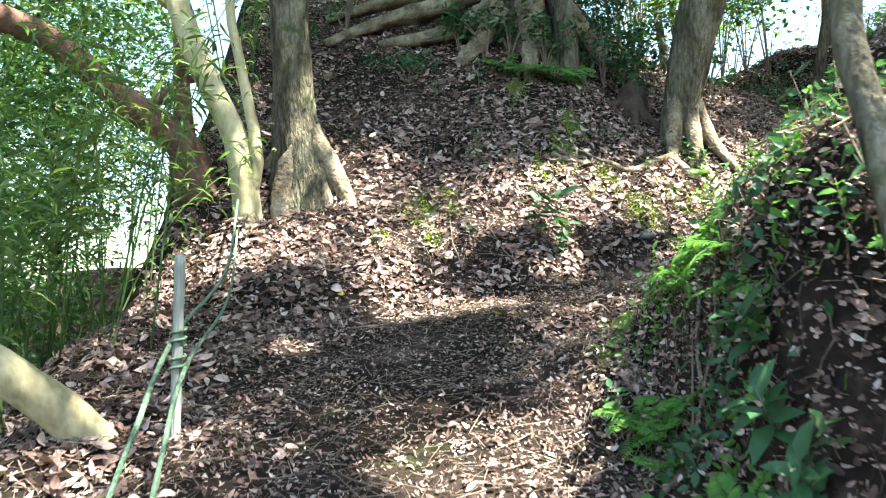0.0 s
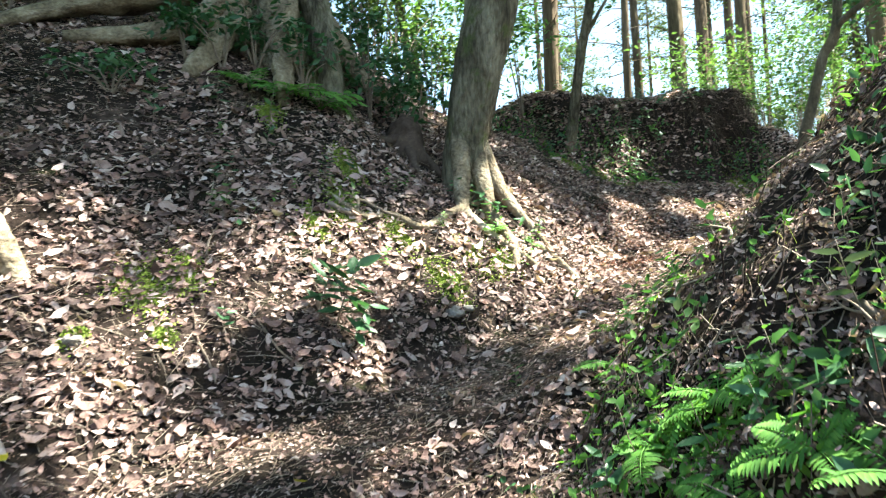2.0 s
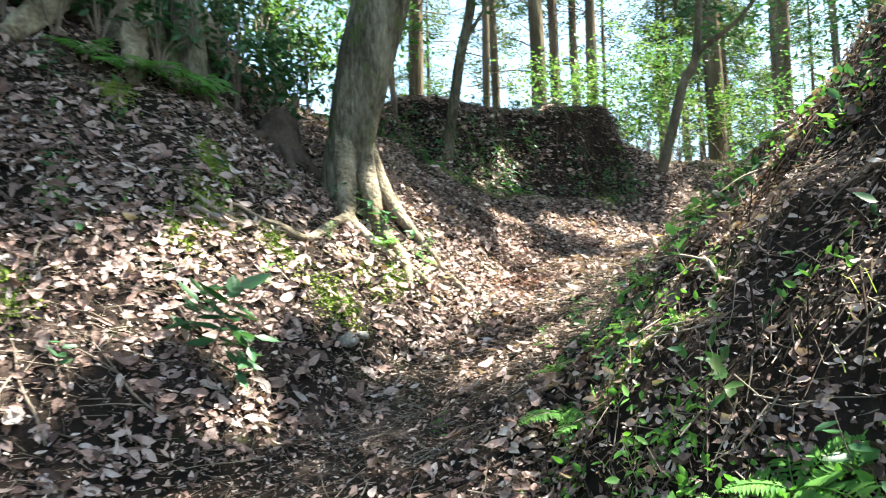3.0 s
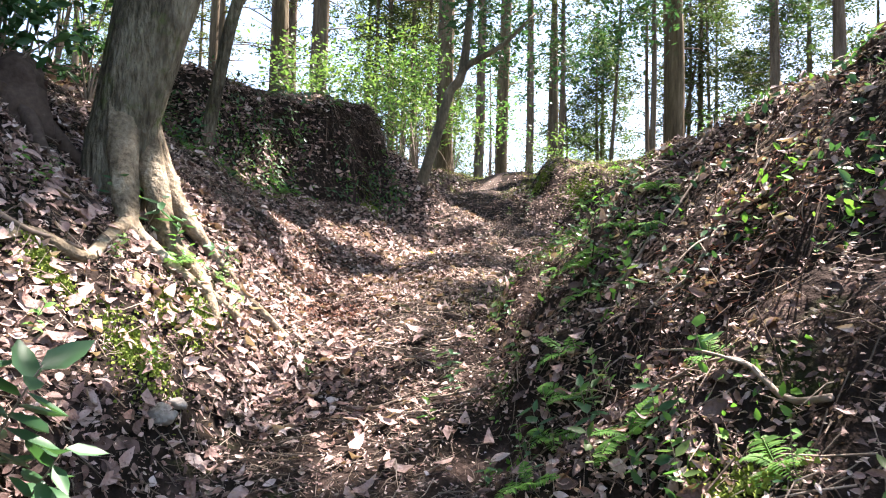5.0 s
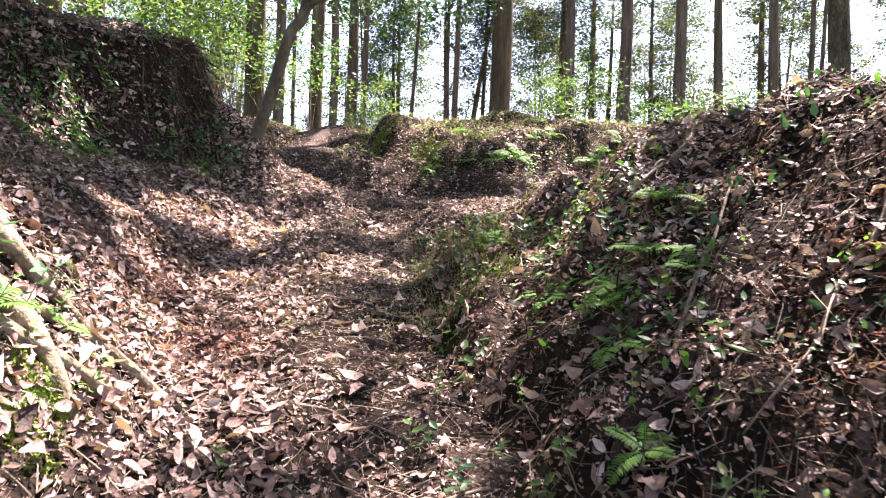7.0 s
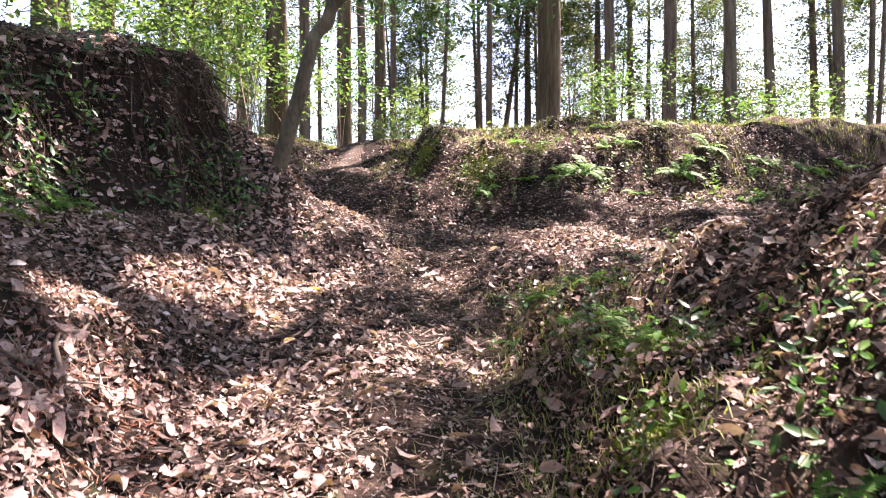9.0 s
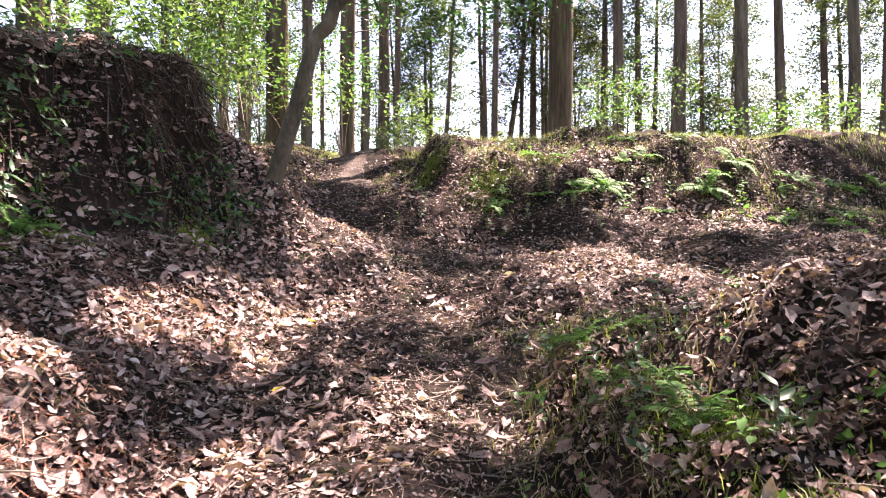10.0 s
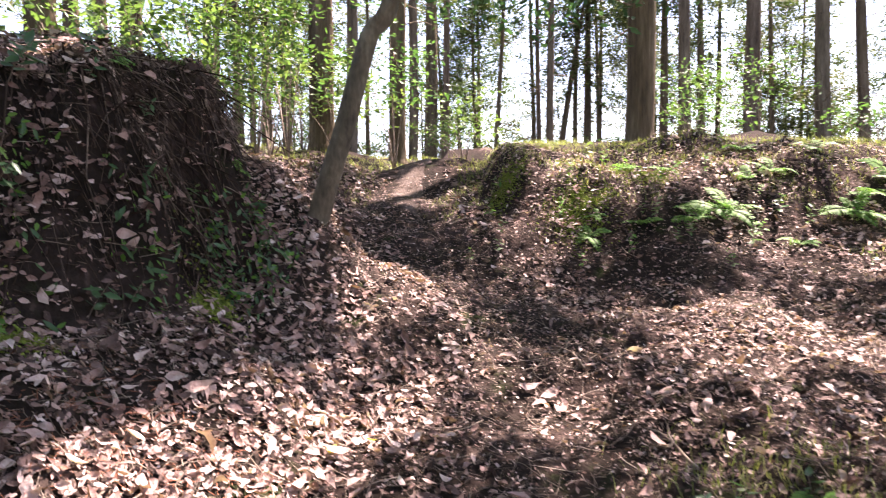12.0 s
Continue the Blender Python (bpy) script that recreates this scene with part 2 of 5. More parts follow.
RIDGE = np.array([(10.6, 9.2, 4.0), (10.3, 8.0, 3.75), (10.3, 7.0, 3.72), (10.7, 5.5, 3.75), (11.6, 3.5, 3.8), (13, 1, 3.9), (16, -4, 4.0)])
T2, C2, R2 = spline(TRAIL, 110), spline(CREST, 60), spline(RIDGE, 50)


def along(x, y, line, power=3):
    """Blended height of a line near (x, y), the distance to it, signed to its left, and how far along."""
    dx, dy = x[:, None] - line[:, 0], y[:, None] - line[:, 1]
    d2 = dx * dx + dy * dy
    w = 1 / (d2 + 0.05) ** power
    z = (w * line[:, 2]).sum(1) / w.sum(1)
    i = d2.argmin(1)
    t = np.gradient(line[:, :2], axis=0)
    t = t / np.linalg.norm(t, axis=1, keepdims=True)
    k = np.arange(len(x))
    s = np.sign(t[i, 0] * dy[k, i] - t[i, 1] * dx[k, i])
    return z, np.sqrt(d2[k, i]) * s, i / (len(line) - 1)


def smooth01(a, b, v):
    t = np.clip((v - a) / (b - a), 0, 1)
    return t * t * (3 - 2 * t)


def hashed(i, j, s):
    h = np.sin(i * 127.1 + j * 311.7 + s * 74.7) * 43758.5453
    return h - np.floor(h)


def lump(x, y, size, s=0):
    x, y = x / size, y / size
    i, j = np.floor(x), np.floor(y)
    u, v = x - i, y - j
    u, v = u * u * (3 - 2 * u), v * v * (3 - 2 * v)
    return (hashed(i, j, s) * (1 - u) + hashed(i + 1, j, s) * u) * (1 - v) + (hashed(i, j + 1, s) * (1 - u) + hashed(i + 1, j + 1, s) * u) * v - 0.5


def smax(a, b, k=0.12):
    h = np.clip(0.5 + 0.5 * (a - b) / k, 0, 1)
    return b * (1 - h) + a * h + k * h * (1 - h)


SWELLS = [(1.05, 2.2, 0.3, 0.5, 0.5), (5.3, 5.5, 0.7, 0.5, -0.29), (8.9, 9.6, 0.7, 1.1, 0.46), (10.1, 7.2, 0.6, 1.3, -0.3), (12.1, 7.4, 0.6, 0.9, -0.36), (9.8, 5.8, 0.7, 0.6, -0.15), (3.1, 4.5, 0.6, 0.4, -0.18),
          (4.1, 3.9, 0.6, 0.4, -0.15), (13.5, 9.6, 0.7, 0.8, 0.2), (-2.2, 6.2, 0.7, 0.6, -0.35), (0.8, 6.1, 0.35, 0.35, 0.17), (12.0, 4.7, 0.5, 0.6, 0.15), (7.7, 10.3, 0.5, 0.5, 0.2), (1.0, 4.5, 0.5, 0.5, -0.25)]


def land(x, y):
    """Height of the ground."""
    x, y = np.asarray(x, float), np.asarray(y, float)
    zc, d, s = along(x, y, T2)
    ad = np.abs(d)
    h = zc + 0.06 * np.clip(ad - 0.4, 0, 2) ** 1.5
    # hillside on the outer side of the bend
    wl = np.interp(x, [-1.5, -0.5, 0.5, 1.5, 3, 5, 5.8, 7, 9], [1.05, 0.6, 0.25, 0.12, 0.25, 0.6, 0.75, 0.5, 0.45])
    k = np.interp(x, [-1, 1, 3, 5, 7, 9, 12], [1.25, 1.4, 1.12, 0.85, 0.75, 1.05, 0.5])
    top = np.interp(x, [-1, 1, 3, 5, 7, 9, 12], [3.6, 3.8, 2.6, 2.1, 1.5, 0.9, 0.5])
    u = np.clip(d - wl, 0, None)
    rise = top * (1 - np.exp(-k * u / top * 1.25)) * 1.05 + np.interp(x, [2, 4], [0.42, 0.14]) * np.clip(u - 2, 0, 9)
    ease = np.sqrt(u * u + 0.05) - 0.2236
    north = zc + rise * np.clip(ease / (u + 1e-6), 0, 1)
    west = smooth01(-3.4, -1.7, x + 0.25 * (y - 6.5))
    h = np.where(d > 0, h * (1 - west * smooth01(4.2, 5.6, y + 0.4 * x)) + np.maximum(north, h) * west * smooth01(4.2, 5.6, y + 0.4 * x), h)
    # the valley side falls away
    fall = np.clip(-1.75 - 0.12 * (y - 3) - x, 0, None)
    h = h - np.where(y + 0.9 * x < 7.5, 1, smooth01(11, 7.5, y + 0.9 * x)) * (0.85 * fall * fall / (fall + 0.7))
    # steep block with cut face
    mx, my = (x - 6.4) / 1.8, (y - 11.58 + 0.16 * (x - 7)) / 1.85
    q = (np.abs(mx) ** 5 + np.abs(my) ** 5) ** 0.2
    q = q + 0.14 * lump(x, y, 0.7, 3) + 0.11 * lump(x, y, 0.27, 4) + 0.06 * lump(x, y, 0.12, 19)
    h = h + np.clip(4.95 + 0.35 * (1 - np.clip(q, 0, 1)) - h, 0, None) * smooth01(1.17, 0.93, q)
    # spur inside the bend
    z2, d2, s2 = along(x, y, C2)
    a2 = np.abs(d2)
    inner = np.interp(s2, [0, 0.2, 0.375, 0.5, 0.65, 0.85, 1], [1.7, 1.62, 1.28, 1.2, 1.0, 0.75, 0.6])
    sl = np.where(d2 > 0, inner, 0.4)
    spur = z2 - 0.2 - sl * (np.sqrt(a2 * a2 + 0.12) - 0.346) - 0.3 * smooth01(0.9, 1.0, s2) * a2
    lim = np.interp(s, [0, 0.2, 0.29], [1.52, 1.52, 1.1])
    steep = smooth01(lim, lim - 0.36, ad)
    h = smax(h, spur - 0.9 * np.interp(x, [3.4, 4.6], [1, 0.2]) * steep * (d < 0), 0.15)
    # east ridge and plateau
    z3, d3, s3 = along(x, y, R2)
    clear = smooth01(0.35, 1.3, ad) * (d < 0) + (d >= 0) * smooth01(0.5, 2.5, ad) * 0.6
    ridge = z3 + 1.42 * smooth01(0, 1.75, d3) * clear + 0.12 * np.clip(d3 - 1.6, 0, 7) - 0.2
    h = np.where(x + 0.3 * y > 8, smax(h, np.where(d3 > -0.2, ridge, -9), 0.12), h)
    # swells and hollows
    for a, b, wa, wb, dz in SWELLS:
        h = h + dz * np.exp(-((x - a) / wa) ** 2 - ((y - b) / wb) ** 2)
    # far side drops to the valley
    h = h - 0.35 * np.clip(np.hypot(x - 6, y - 6) - 26, 0, 60)
    damp = 0.35 + 0.65 * smooth01(0.3, 1.0, ad)
    near = np.hypot(x - 5, y - 6) < 30
    damp = damp * (1 + 0.9 * (d < 0) * smooth01(0.8, 1.2, ad) * smooth01(7, 5.5, x))
    return h + damp * near * (0.22 * lump(x, y, 1.1, 1) + 0.13 * lump(x, y, 0.42, 2) + 0.075 * lump(x, y, 0.17, 5))


def tread_gap(x, d):
    """Distance from the trodden line, which swings to the right of the hollow's axis."""
    return np.abs(d + np.interp(x, [0, 1.5, 3, 8.5, 10, 11.5], [0, 0.35, 0.62, 0.62, 0.35, 0]))


def h1(x, y):
    return float(land(np.array([x]), np.array([y]))[0])


def normal_at(x, y, e=0.05):
    gx = (land(x + e, y) - land(x - e, y)) / (2 * e)
    gy = (land(x, y + e) - land(x, y - e)) / (2 * e)
    return unit(np.stack([-gx, -gy, np.ones_like(gx)], 1))


def axis_steps(a, b, fine, reach):
    """Fine steps from a to b, growing outwards to reach."""
    core = list(np.arange(a, b, fine))
    step, v, lo = fine, a, []
    while v > -reach:
        step *= 1.22
        v -= step
        lo.append(v)
    step, v, hi = fine, core[-1], []
    while v < reach:
        step *= 1.22
        v += step
        hi.append(v)
    return np.array(lo[::-1] + core + hi)


xs, ys = axis_steps(-3.5, 13.5, 0.07, 900), axis_steps(-1.0, 12.5, 0.07, 900)
gx, gy = np.meshgrid(xs, ys)
gz = np.concatenate([land(a, b) for a, b in zip(np.array_split(gx.ravel(), 40), np.array_split(gy.ravel(), 40))])
nx, ny = len(xs), len(ys)
ii = (np.arange(ny - 1)[:, None] * nx + np.arange(nx - 1)[None, :]).ravel()
ground = new("ground", mesh_from("ground", np.stack([gx.ravel(), gy.ravel(), gz], 1), np.stack([ii, ii + 1, ii + 1 + nx, ii + nx], 1), SOIL, True))
tagged(ground, "dark brown forest soil of a trodden hill trail", "ground", kind="structure")


# openings cut in the crowns to let sun onto the ground (x, y, half-widths)
BEND_GLADES = [(0.28, 3.15, 0.5, 0.34), (0.0, 5.45, 0.5, 0.25), (-0.45, 5.8, 0.2, 0.14), (-0.12, 6.2, 0.3, 0.13), (1.35, 6.8, 0.65, 0.25), (2.45, 7.2, 0.4, 0.26), (2.9, 7.7, 0.35, 0.2), (-0.9, 6.65, 0.2, 0.16),
               (-1.85, 5.7, 0.4, 0.2), (0.98, 6.06, 0.2, 0.13), (-1.0, 4.56, 0.16, 0.08), (1.2, 4.5, 0.12, 0.08), (2.7, 5.87, 0.45, 0.13), (2.22, 4.38, 0.15, 0.1), (3.15, 4.4, 0.2, 0.14), (2.9, 4.0, 0.3, 0.2),
               (3.9, 4.4, 0.35, 0.2), (1.15, 2.6, 0.2, 0.25), (1.3, 3.6, 0.15, 0.15), (0.85, 2.2, 0.25, 0.35), (0.55, 6.4, 0.2, 0.1), (3.6, 6.6, 0.35, 0.14), (4.6, 7.0, 0.3, 0.12)]
UPPER_GLADES = [(6.2, 8.75, 0.5, 0.18), (7.0, 8.5, 0.3, 0.18), (6.1, 7.2, 0.45, 0.2), (6.5, 8.2, 0.25, 0.12), (9.05, 8.75, 0.5, 0.3), (5.1, 7.75, 0.35, 0.15), (3.8, 7.6, 0.45, 0.22), (5.9, 9.65, 0.35, 0.15),
                (7.7, 8.2, 0.3, 0.14), (4.35, 5.35, 0.25, 0.2), (12.3, 9.8, 0.6, 0.3), (9.2, 6.3, 0.8, 0.4), (8.8, 5.7, 0.4, 0.25), (11.0, 4.8, 0.6, 0.35), (12.0, 7.2, 0.35, 0.8), (12.3, 4.6, 0.4, 0.6), (11.4, 6.0, 0.4, 0.5),
                (11.2, 7.9, 0.25, 0.3), (7.2, 10.0, 0.25, 0.12), (5.6, 5.8, 0.12, 0.08), (7.9, 7.4, 0.3, 0.14), (8.4, 7.9, 0.22, 0.1), (4.6, 8.1, 0.2, 0.1), (4.9, 8.5, 0.3, 0.14)]
GLADES = np.array(BEND_GLADES + UPPER_GLADES)


def shades(c, margin=0.2):
    """True for points whose shadow misses the openings."""
    c = np.asarray(c, float)
    sv = np.array(SUN)
    rise = (c[:, None, 2] - land(GLADES[:, 0], GLADES[:, 1])) / sv[2]
    e = ((c[:, None, 0] - sv[0] * rise - GLADES[:, 0]) / (GLADES[:, 2] + margin)) ** 2 + ((c[:, None, 1] - sv[1] * rise - GLADES[:, 1]) / (GLADES[:, 3] + margin)) ** 2
    e[rise < 0.6] = 9
    return e.min(1) > 1


# ---- trees ----
def leaf_cloud(name, centres, per, spread, length, material, seed, flat=0.6, at=(0, 0, 0), far=False):
    """A crown: clumps of leaves round given centres."""
    g = np.random.default_rng(seed)
    c = np.asarray(centres)
    c = np.repeat(c[shades(c + at)], per, 0)
    p = c + g.normal(size=c.shape) * spread * [1, 1, flat]
    keep = shades(p + at, 0.06)
    c, p = c[keep], p[keep]
    al = g.normal(size=c.shape) * [1, 1, 0.5] - [0, 0, 0.25]
    up = unit(g.normal(size=c.shape) * 0.6 + [0, 0, 1])
    ln = length * g.uniform(0.6, 1.3, len(c))
    if far:
        v = leaf_verts(p, al, up, ln, ln * g.uniform(0.4, 0.6, len(c)), 0.1, 0.1)
        return soup(name, v[:, [0, 4, 1, 6]], [(0, 1, 2, 3)], material)
    return soup(name, leaf_verts(p, al, up, ln, ln * g.uniform(0.35, 0.5, len(c)), 0.15, 0.2), LEAF_FACES, material)


def crown_centres(seed, n, base, height, radius):
    g = np.random.default_rng(seed)
    t = g.uniform(0, 1, n) ** 0.8
    a = g.uniform(0, 2 * np.pi, n)
    r = radius * (1.05 - t) ** 0.7 * np.sqrt(g.uniform(0.1, 1, n))
    return np.stack([r * np.cos(a), r * np.sin(a), base + height * t], 1)


CEDAR_CROWNS = [leaf_cloud("cedar_crown", crown_centres(i, 90, 6.3 + i, 8.0, 2.3), 70, 0.19, 0.12, SPRAY, i, at=(300, 0, 0), far=True) for i in range(3)]


def cedar_trunk(seed, r, h):
    g = np.random.default_rng(seed)
    b = g.normal(size=(4, 2)) * 0.05
    pts = [(0, 0, -0.5, r * 1.5), (0, 0, 0.0, r * 1.3), (0, 0, 0.4, r * 1.06), (*b[0], h * 0.17, r), (*b[1], h * 0.4, r * 0.86), (*b[2], h * 0.68, r * 0.6), (*b[3], h, 0.03)]
    return tubes("trunk", [pts], CEDAR, 26, 14, 0.035)


def stubs(seed, r, lo, hi, n):
    g = np.random.default_rng(seed)
    rows = []
    for _ in range(n):
        z, a, l = g.uniform(lo, hi), g.uniform(0, 6.28), g.uniform(0.5, 1.8)
        c, s = math.cos(a), math.sin(a)
        rows.append([(c * r * 0.6, s * r * 0.6, z, 0.018), (c * (r + l * 0.5), s * (r + l * 0.5), z + g.uniform(-0.1, 0.15), 0.012), (c * (r + l), s * (r + l), z + g.uniform(-0.35, 0.2), 0.004)])
    return tubes("dead_branch", rows, CEDAR, 5, 4, 0.05)


TRUNKS = {}


def cedar(x, y, r, crown, lean=0.0, way=0.0, near=False, tall=15):
    z = h1(x, y)
    ob = thing("cedar_tree", (x, y, z), "tall straight conifer with ridged brown bark on the plateau", "tree", "plateau trees")
    key = (round(r, 2), crown, round(tall))
    if key not in TRUNKS:
        TRUNKS[key] = cedar_trunk(len(TRUNKS), r, tall), stubs(len(TRUNKS) + 50, r, 1.6, 0.55 * tall, 16)
    part("trunk", TRUNKS[key][0], ob, local=True)
    tagged(part("dead_branch", TRUNKS[key][1], ob, "thin bare dead branches", local=True), kind="stuff")
    foliage = leaf_cloud("crown", crown_centres(int(x * 90), 42, 6.0, 8.0, 1.9), 30, 0.2, 0.17, SPRAY, int(y * 90), at=(x, y, z), far=True) if near else CEDAR_CROWNS[crown]
    top = tagged(part("crown", foliage, ob, "loose green foliage", local=True), kind="stuff")
    if not near:
        top.scale = (tall / 15 * 1.15,) * 2 + (tall / 15,)
    ob.rotation_euler = (radians(lean) * math.cos(way), radians(lean) * math.sin(way), 0 if near else (x * 7 + y * 3) % 6.28)
    return ob


STAND = [(15.5, 12.47, 0.21), (26.7, 16.8, 0.2), (17.9, 11.94, 0.165), (27.5, 14.86, 0.16), (36.3, 17.0, 0.33), (31.7, 14.87, 0.14), (46.5, 17.4, 0.16), (49.0, 17.8, 0.14), (32.6, 10.8, 0.14), (42.7, 10.3, 0.23), (42.7, 10.84, 0.14), (16.9, 7.13, 0.23), (43.0, 6.5, 0.25), (33.0, 5.82, 0.24), (42.9, 4.6, 0.22), (32.8, 3.4, 0.29), (42.6, 1.34, 0.15), (32.5, 1.05, 0.27), (37.1, -1.34, 0.25), (41.5, -4.3, 0.22), (27.8, -1.4, 0.18)]
STAND += [(35.9, 28.95, 0.34), (32.6, 24.85, 0.22), (32.2, 25.7, 0.18), (33.15, 23.96, 0.2), (33.7, 22.9, 0.18), (39.9, 21.6, 0.14), (42.8, 9.6, 0.12), (10.94, 13.96, 0.17), (19.4, 19.7, 0.2), (23.3, 24.1, 0.22), (15.9, 16.7, 0.16), (15.2, 17.6, 0.14), (19.6, 21.8, 0.15), (12.7, 17.4, 0.12), (9.8, 17.1, 0.14), (7.9, 14.4, 0.15), (21.6, 23.6, 0.15), (11.6, 16.5, 0.1)]
for i, (x, y, r) in enumerate(STAND):
    cedar(x, y, r, i % 3, lean=1.2 * ((i * 37) % 10) / 10, way=i, near=math.hypot(x - 6, y - 6) < 17, tall=15 + 0.22 * max(0, math.hypot(x - 6, y - 6) - 12))
cedar(42.4, 12.9, 0.2, 0, lean=-11, way=0.2, tall=16)
g = np.random.default_rng(3)
for i in range(46):
    a, rr = radians(g.uniform(-38, 62)), g.uniform(30, 58)
    cedar(3 + rr * math.cos(a), 6 + rr * math.sin(a), g.choice([0.11, 0.14, 0.18]), i % 3, lean=g.uniform(0, 4), way=g.uniform(0, 6), tall=20)


def own_tree(name, label, limbs, material, crown=None, sides=18, rough=0.05, n=36):
    """A tree with trunk first, then limbs and roots (rows of x, y, z, radius, in the world), and a crown of leaf clumps."""
    x, y, z, _ = limbs[0][1][0]
    ob = thing(name, (x, y, z), label, "tree")
    for k, (pname, pts) in enumerate(limbs):
        m = ROOTM if pname == "root" else material
        part(pname, tubes(pname, [pts], m, n if k == 0 else (22 if pname == "root" else 10), sides if k == 0 else (9 if pname == "root" else 6), rough if k == 0 else rough * 1.9), ob)
    if crown is not None:
        tagged(part("crown", crown, ob, "loose green leaves"), kind="stuff")
    return ob


def round_crown(cx, cy, cz, rad, n, seed, per=24, spread=0.3, length=0.13, flat=0.55, far=False, material=None):
    g = np.random.default_rng(seed)
    c = unit(g.normal(size=(n, 3))) * rad * g.uniform(0.35, 1, (n, 1)) ** 0.5 * [1, 1, flat] + [cx, cy, cz]
    return leaf_cloud("crown", c, per, spread, length, material or LEAF, seed, far=far)


def roots(*rows):
    """Roots given as x, y, height over the ground, radius."""
    return [("root", [(x, y, h1(x, y) + dz, r) for x, y, dz, r in row]) for row in rows]


# forked pale tree at the bend
own_tree("forked_tree", "smooth pale yellow-barked forked tree leaning over the valley edge",
         [("trunk", [(-1.66, 6.2, 1.7, 0.17), (-1.68, 6.18, 2.05, 0.13), (-1.78, 6.14, 2.75, 0.11), (-2.02, 6.06, 3.3, 0.105), (-2.28, 5.98, 4.0, 0.1), (-2.7, 5.8, 5.6, 0.08), (-3.2, 5.6, 7.6, 0.04)]),
          ("limb", [(-1.68, 6.16, 2.25, 0.06), (-1.6, 6.14, 2.65, 0.055), (-1.74, 6.1, 3.4, 0.045), (-1.86, 6.06, 4.1, 0.04), (-1.9, 6, 6, 0.02)]),
          ("limb", [(-2.25, 6.0, 3.9, 0.07), (-2.36, 5.92, 4.0, 0.085), (-2.4, 5.88, 4.02, 0.06)]),
          ("root", [(-1.68, 6.18, 2.2, 0.09), (-1.6, 6.02, 1.9, 0.07), (-1.5, 5.85, 1.7, 0.04)])], PALEBARK, round_crown(-3.0, 5.6, 7.6, 1.9, 60, 11))
# grey tree beside it
own_tree("grey_tree", "grey mossy tree with flared roots on the slope",
         [("trunk", [(-1.3, 6.75, 2.1, 0.42), (-1.32, 6.72, 2.6, 0.31), (-1.4, 6.69, 3.1, 0.22), (-1.42, 6.66, 3.6, 0.185), (-1.46, 6.64, 4.25, 0.18), (-1.5, 6.6, 7, 0.14), (-1.6, 6.6, 11, 0.05)]),
          ("root", [(-1.35, 6.6, 2.9, 0.12), (-1.45, 6.42, 2.35, 0.09), (-1.46, 6.3, 1.95, 0.06)]),
          ("root", [(-1.2, 6.65, 2.85, 0.13), (-1.0, 6.6, 2.55, 0.1), (-0.85, 6.62, 2.25, 0.06)]),
          ("root", [(-1.5, 6.75, 2.8, 0.12), (-1.75, 6.85, 2.45, 0.1), (-1.95, 6.9, 2.1, 0.06)])], GREYBARK, round_crown(-1.5, 6.6, 10.5, 2.6, 90, 12))
# old tree with sprawling roots on top of the bank
own_tree("old_rooted_tree", "broad old tree with sprawling bare roots above the bank",
         [("trunk", [(1.0, 9.1, 3.9, 0.85), (1.0, 9.12, 4.6, 0.62), (1.0, 9.15, 5.4, 0.5), (0.95, 9.2, 7, 0.4), (0.9, 9.3, 13, 0.1)]),
          ("trunk", [(1.6, 8.25, 3.7, 0.17), (1.53, 8.32, 4.1, 0.16), (1.42, 8.5, 4.8, 0.16), (1.25, 8.8, 5.8, 0.18)])]
         + roots([(0.75, 8.8, 0.5, 0.2), (0.3, 8.7, 0.2, 0.14), (-0.2, 8.75, 0.1, 0.1), (-0.8, 8.85, 0.05, 0.05)],
                 [(0.6, 9.0, 0.6, 0.18), (0.0, 9.0, 0.35, 0.14), (-0.7, 9.1, 0.2, 0.1), (-1.5, 9.0, 0.1, 0.06)],
                 [(1.1, 8.6, 0.6, 0.17), (1.05, 8.4, 0.2, 0.13), (1.0, 8.2, 0.05, 0.09), (0.95, 8.0, -0.02, 0.05)],
                 [(0.7, 8.7, 0.35, 0.15), (0.45, 8.45, 0.12, 0.11), (0.2, 8.3, 0.04, 0.07)],
                 [(0.7, 9.3, 0.7, 0.16), (0.1, 9.5, 0.4, 0.13), (-0.7, 9.6, 0.3, 0.1), (-1.6, 9.7, 0.1, 0.06)],
                 [(1.4, 9.0, 0.6, 0.15), (1.9, 9.0, 0.2, 0.1), (2.3, 9.1, 0.0, 0.06)]), GREYBARK, round_crown(0.5, 9.3, 11.5, 3.2, 130, 13), sides=18, rough=0.13)
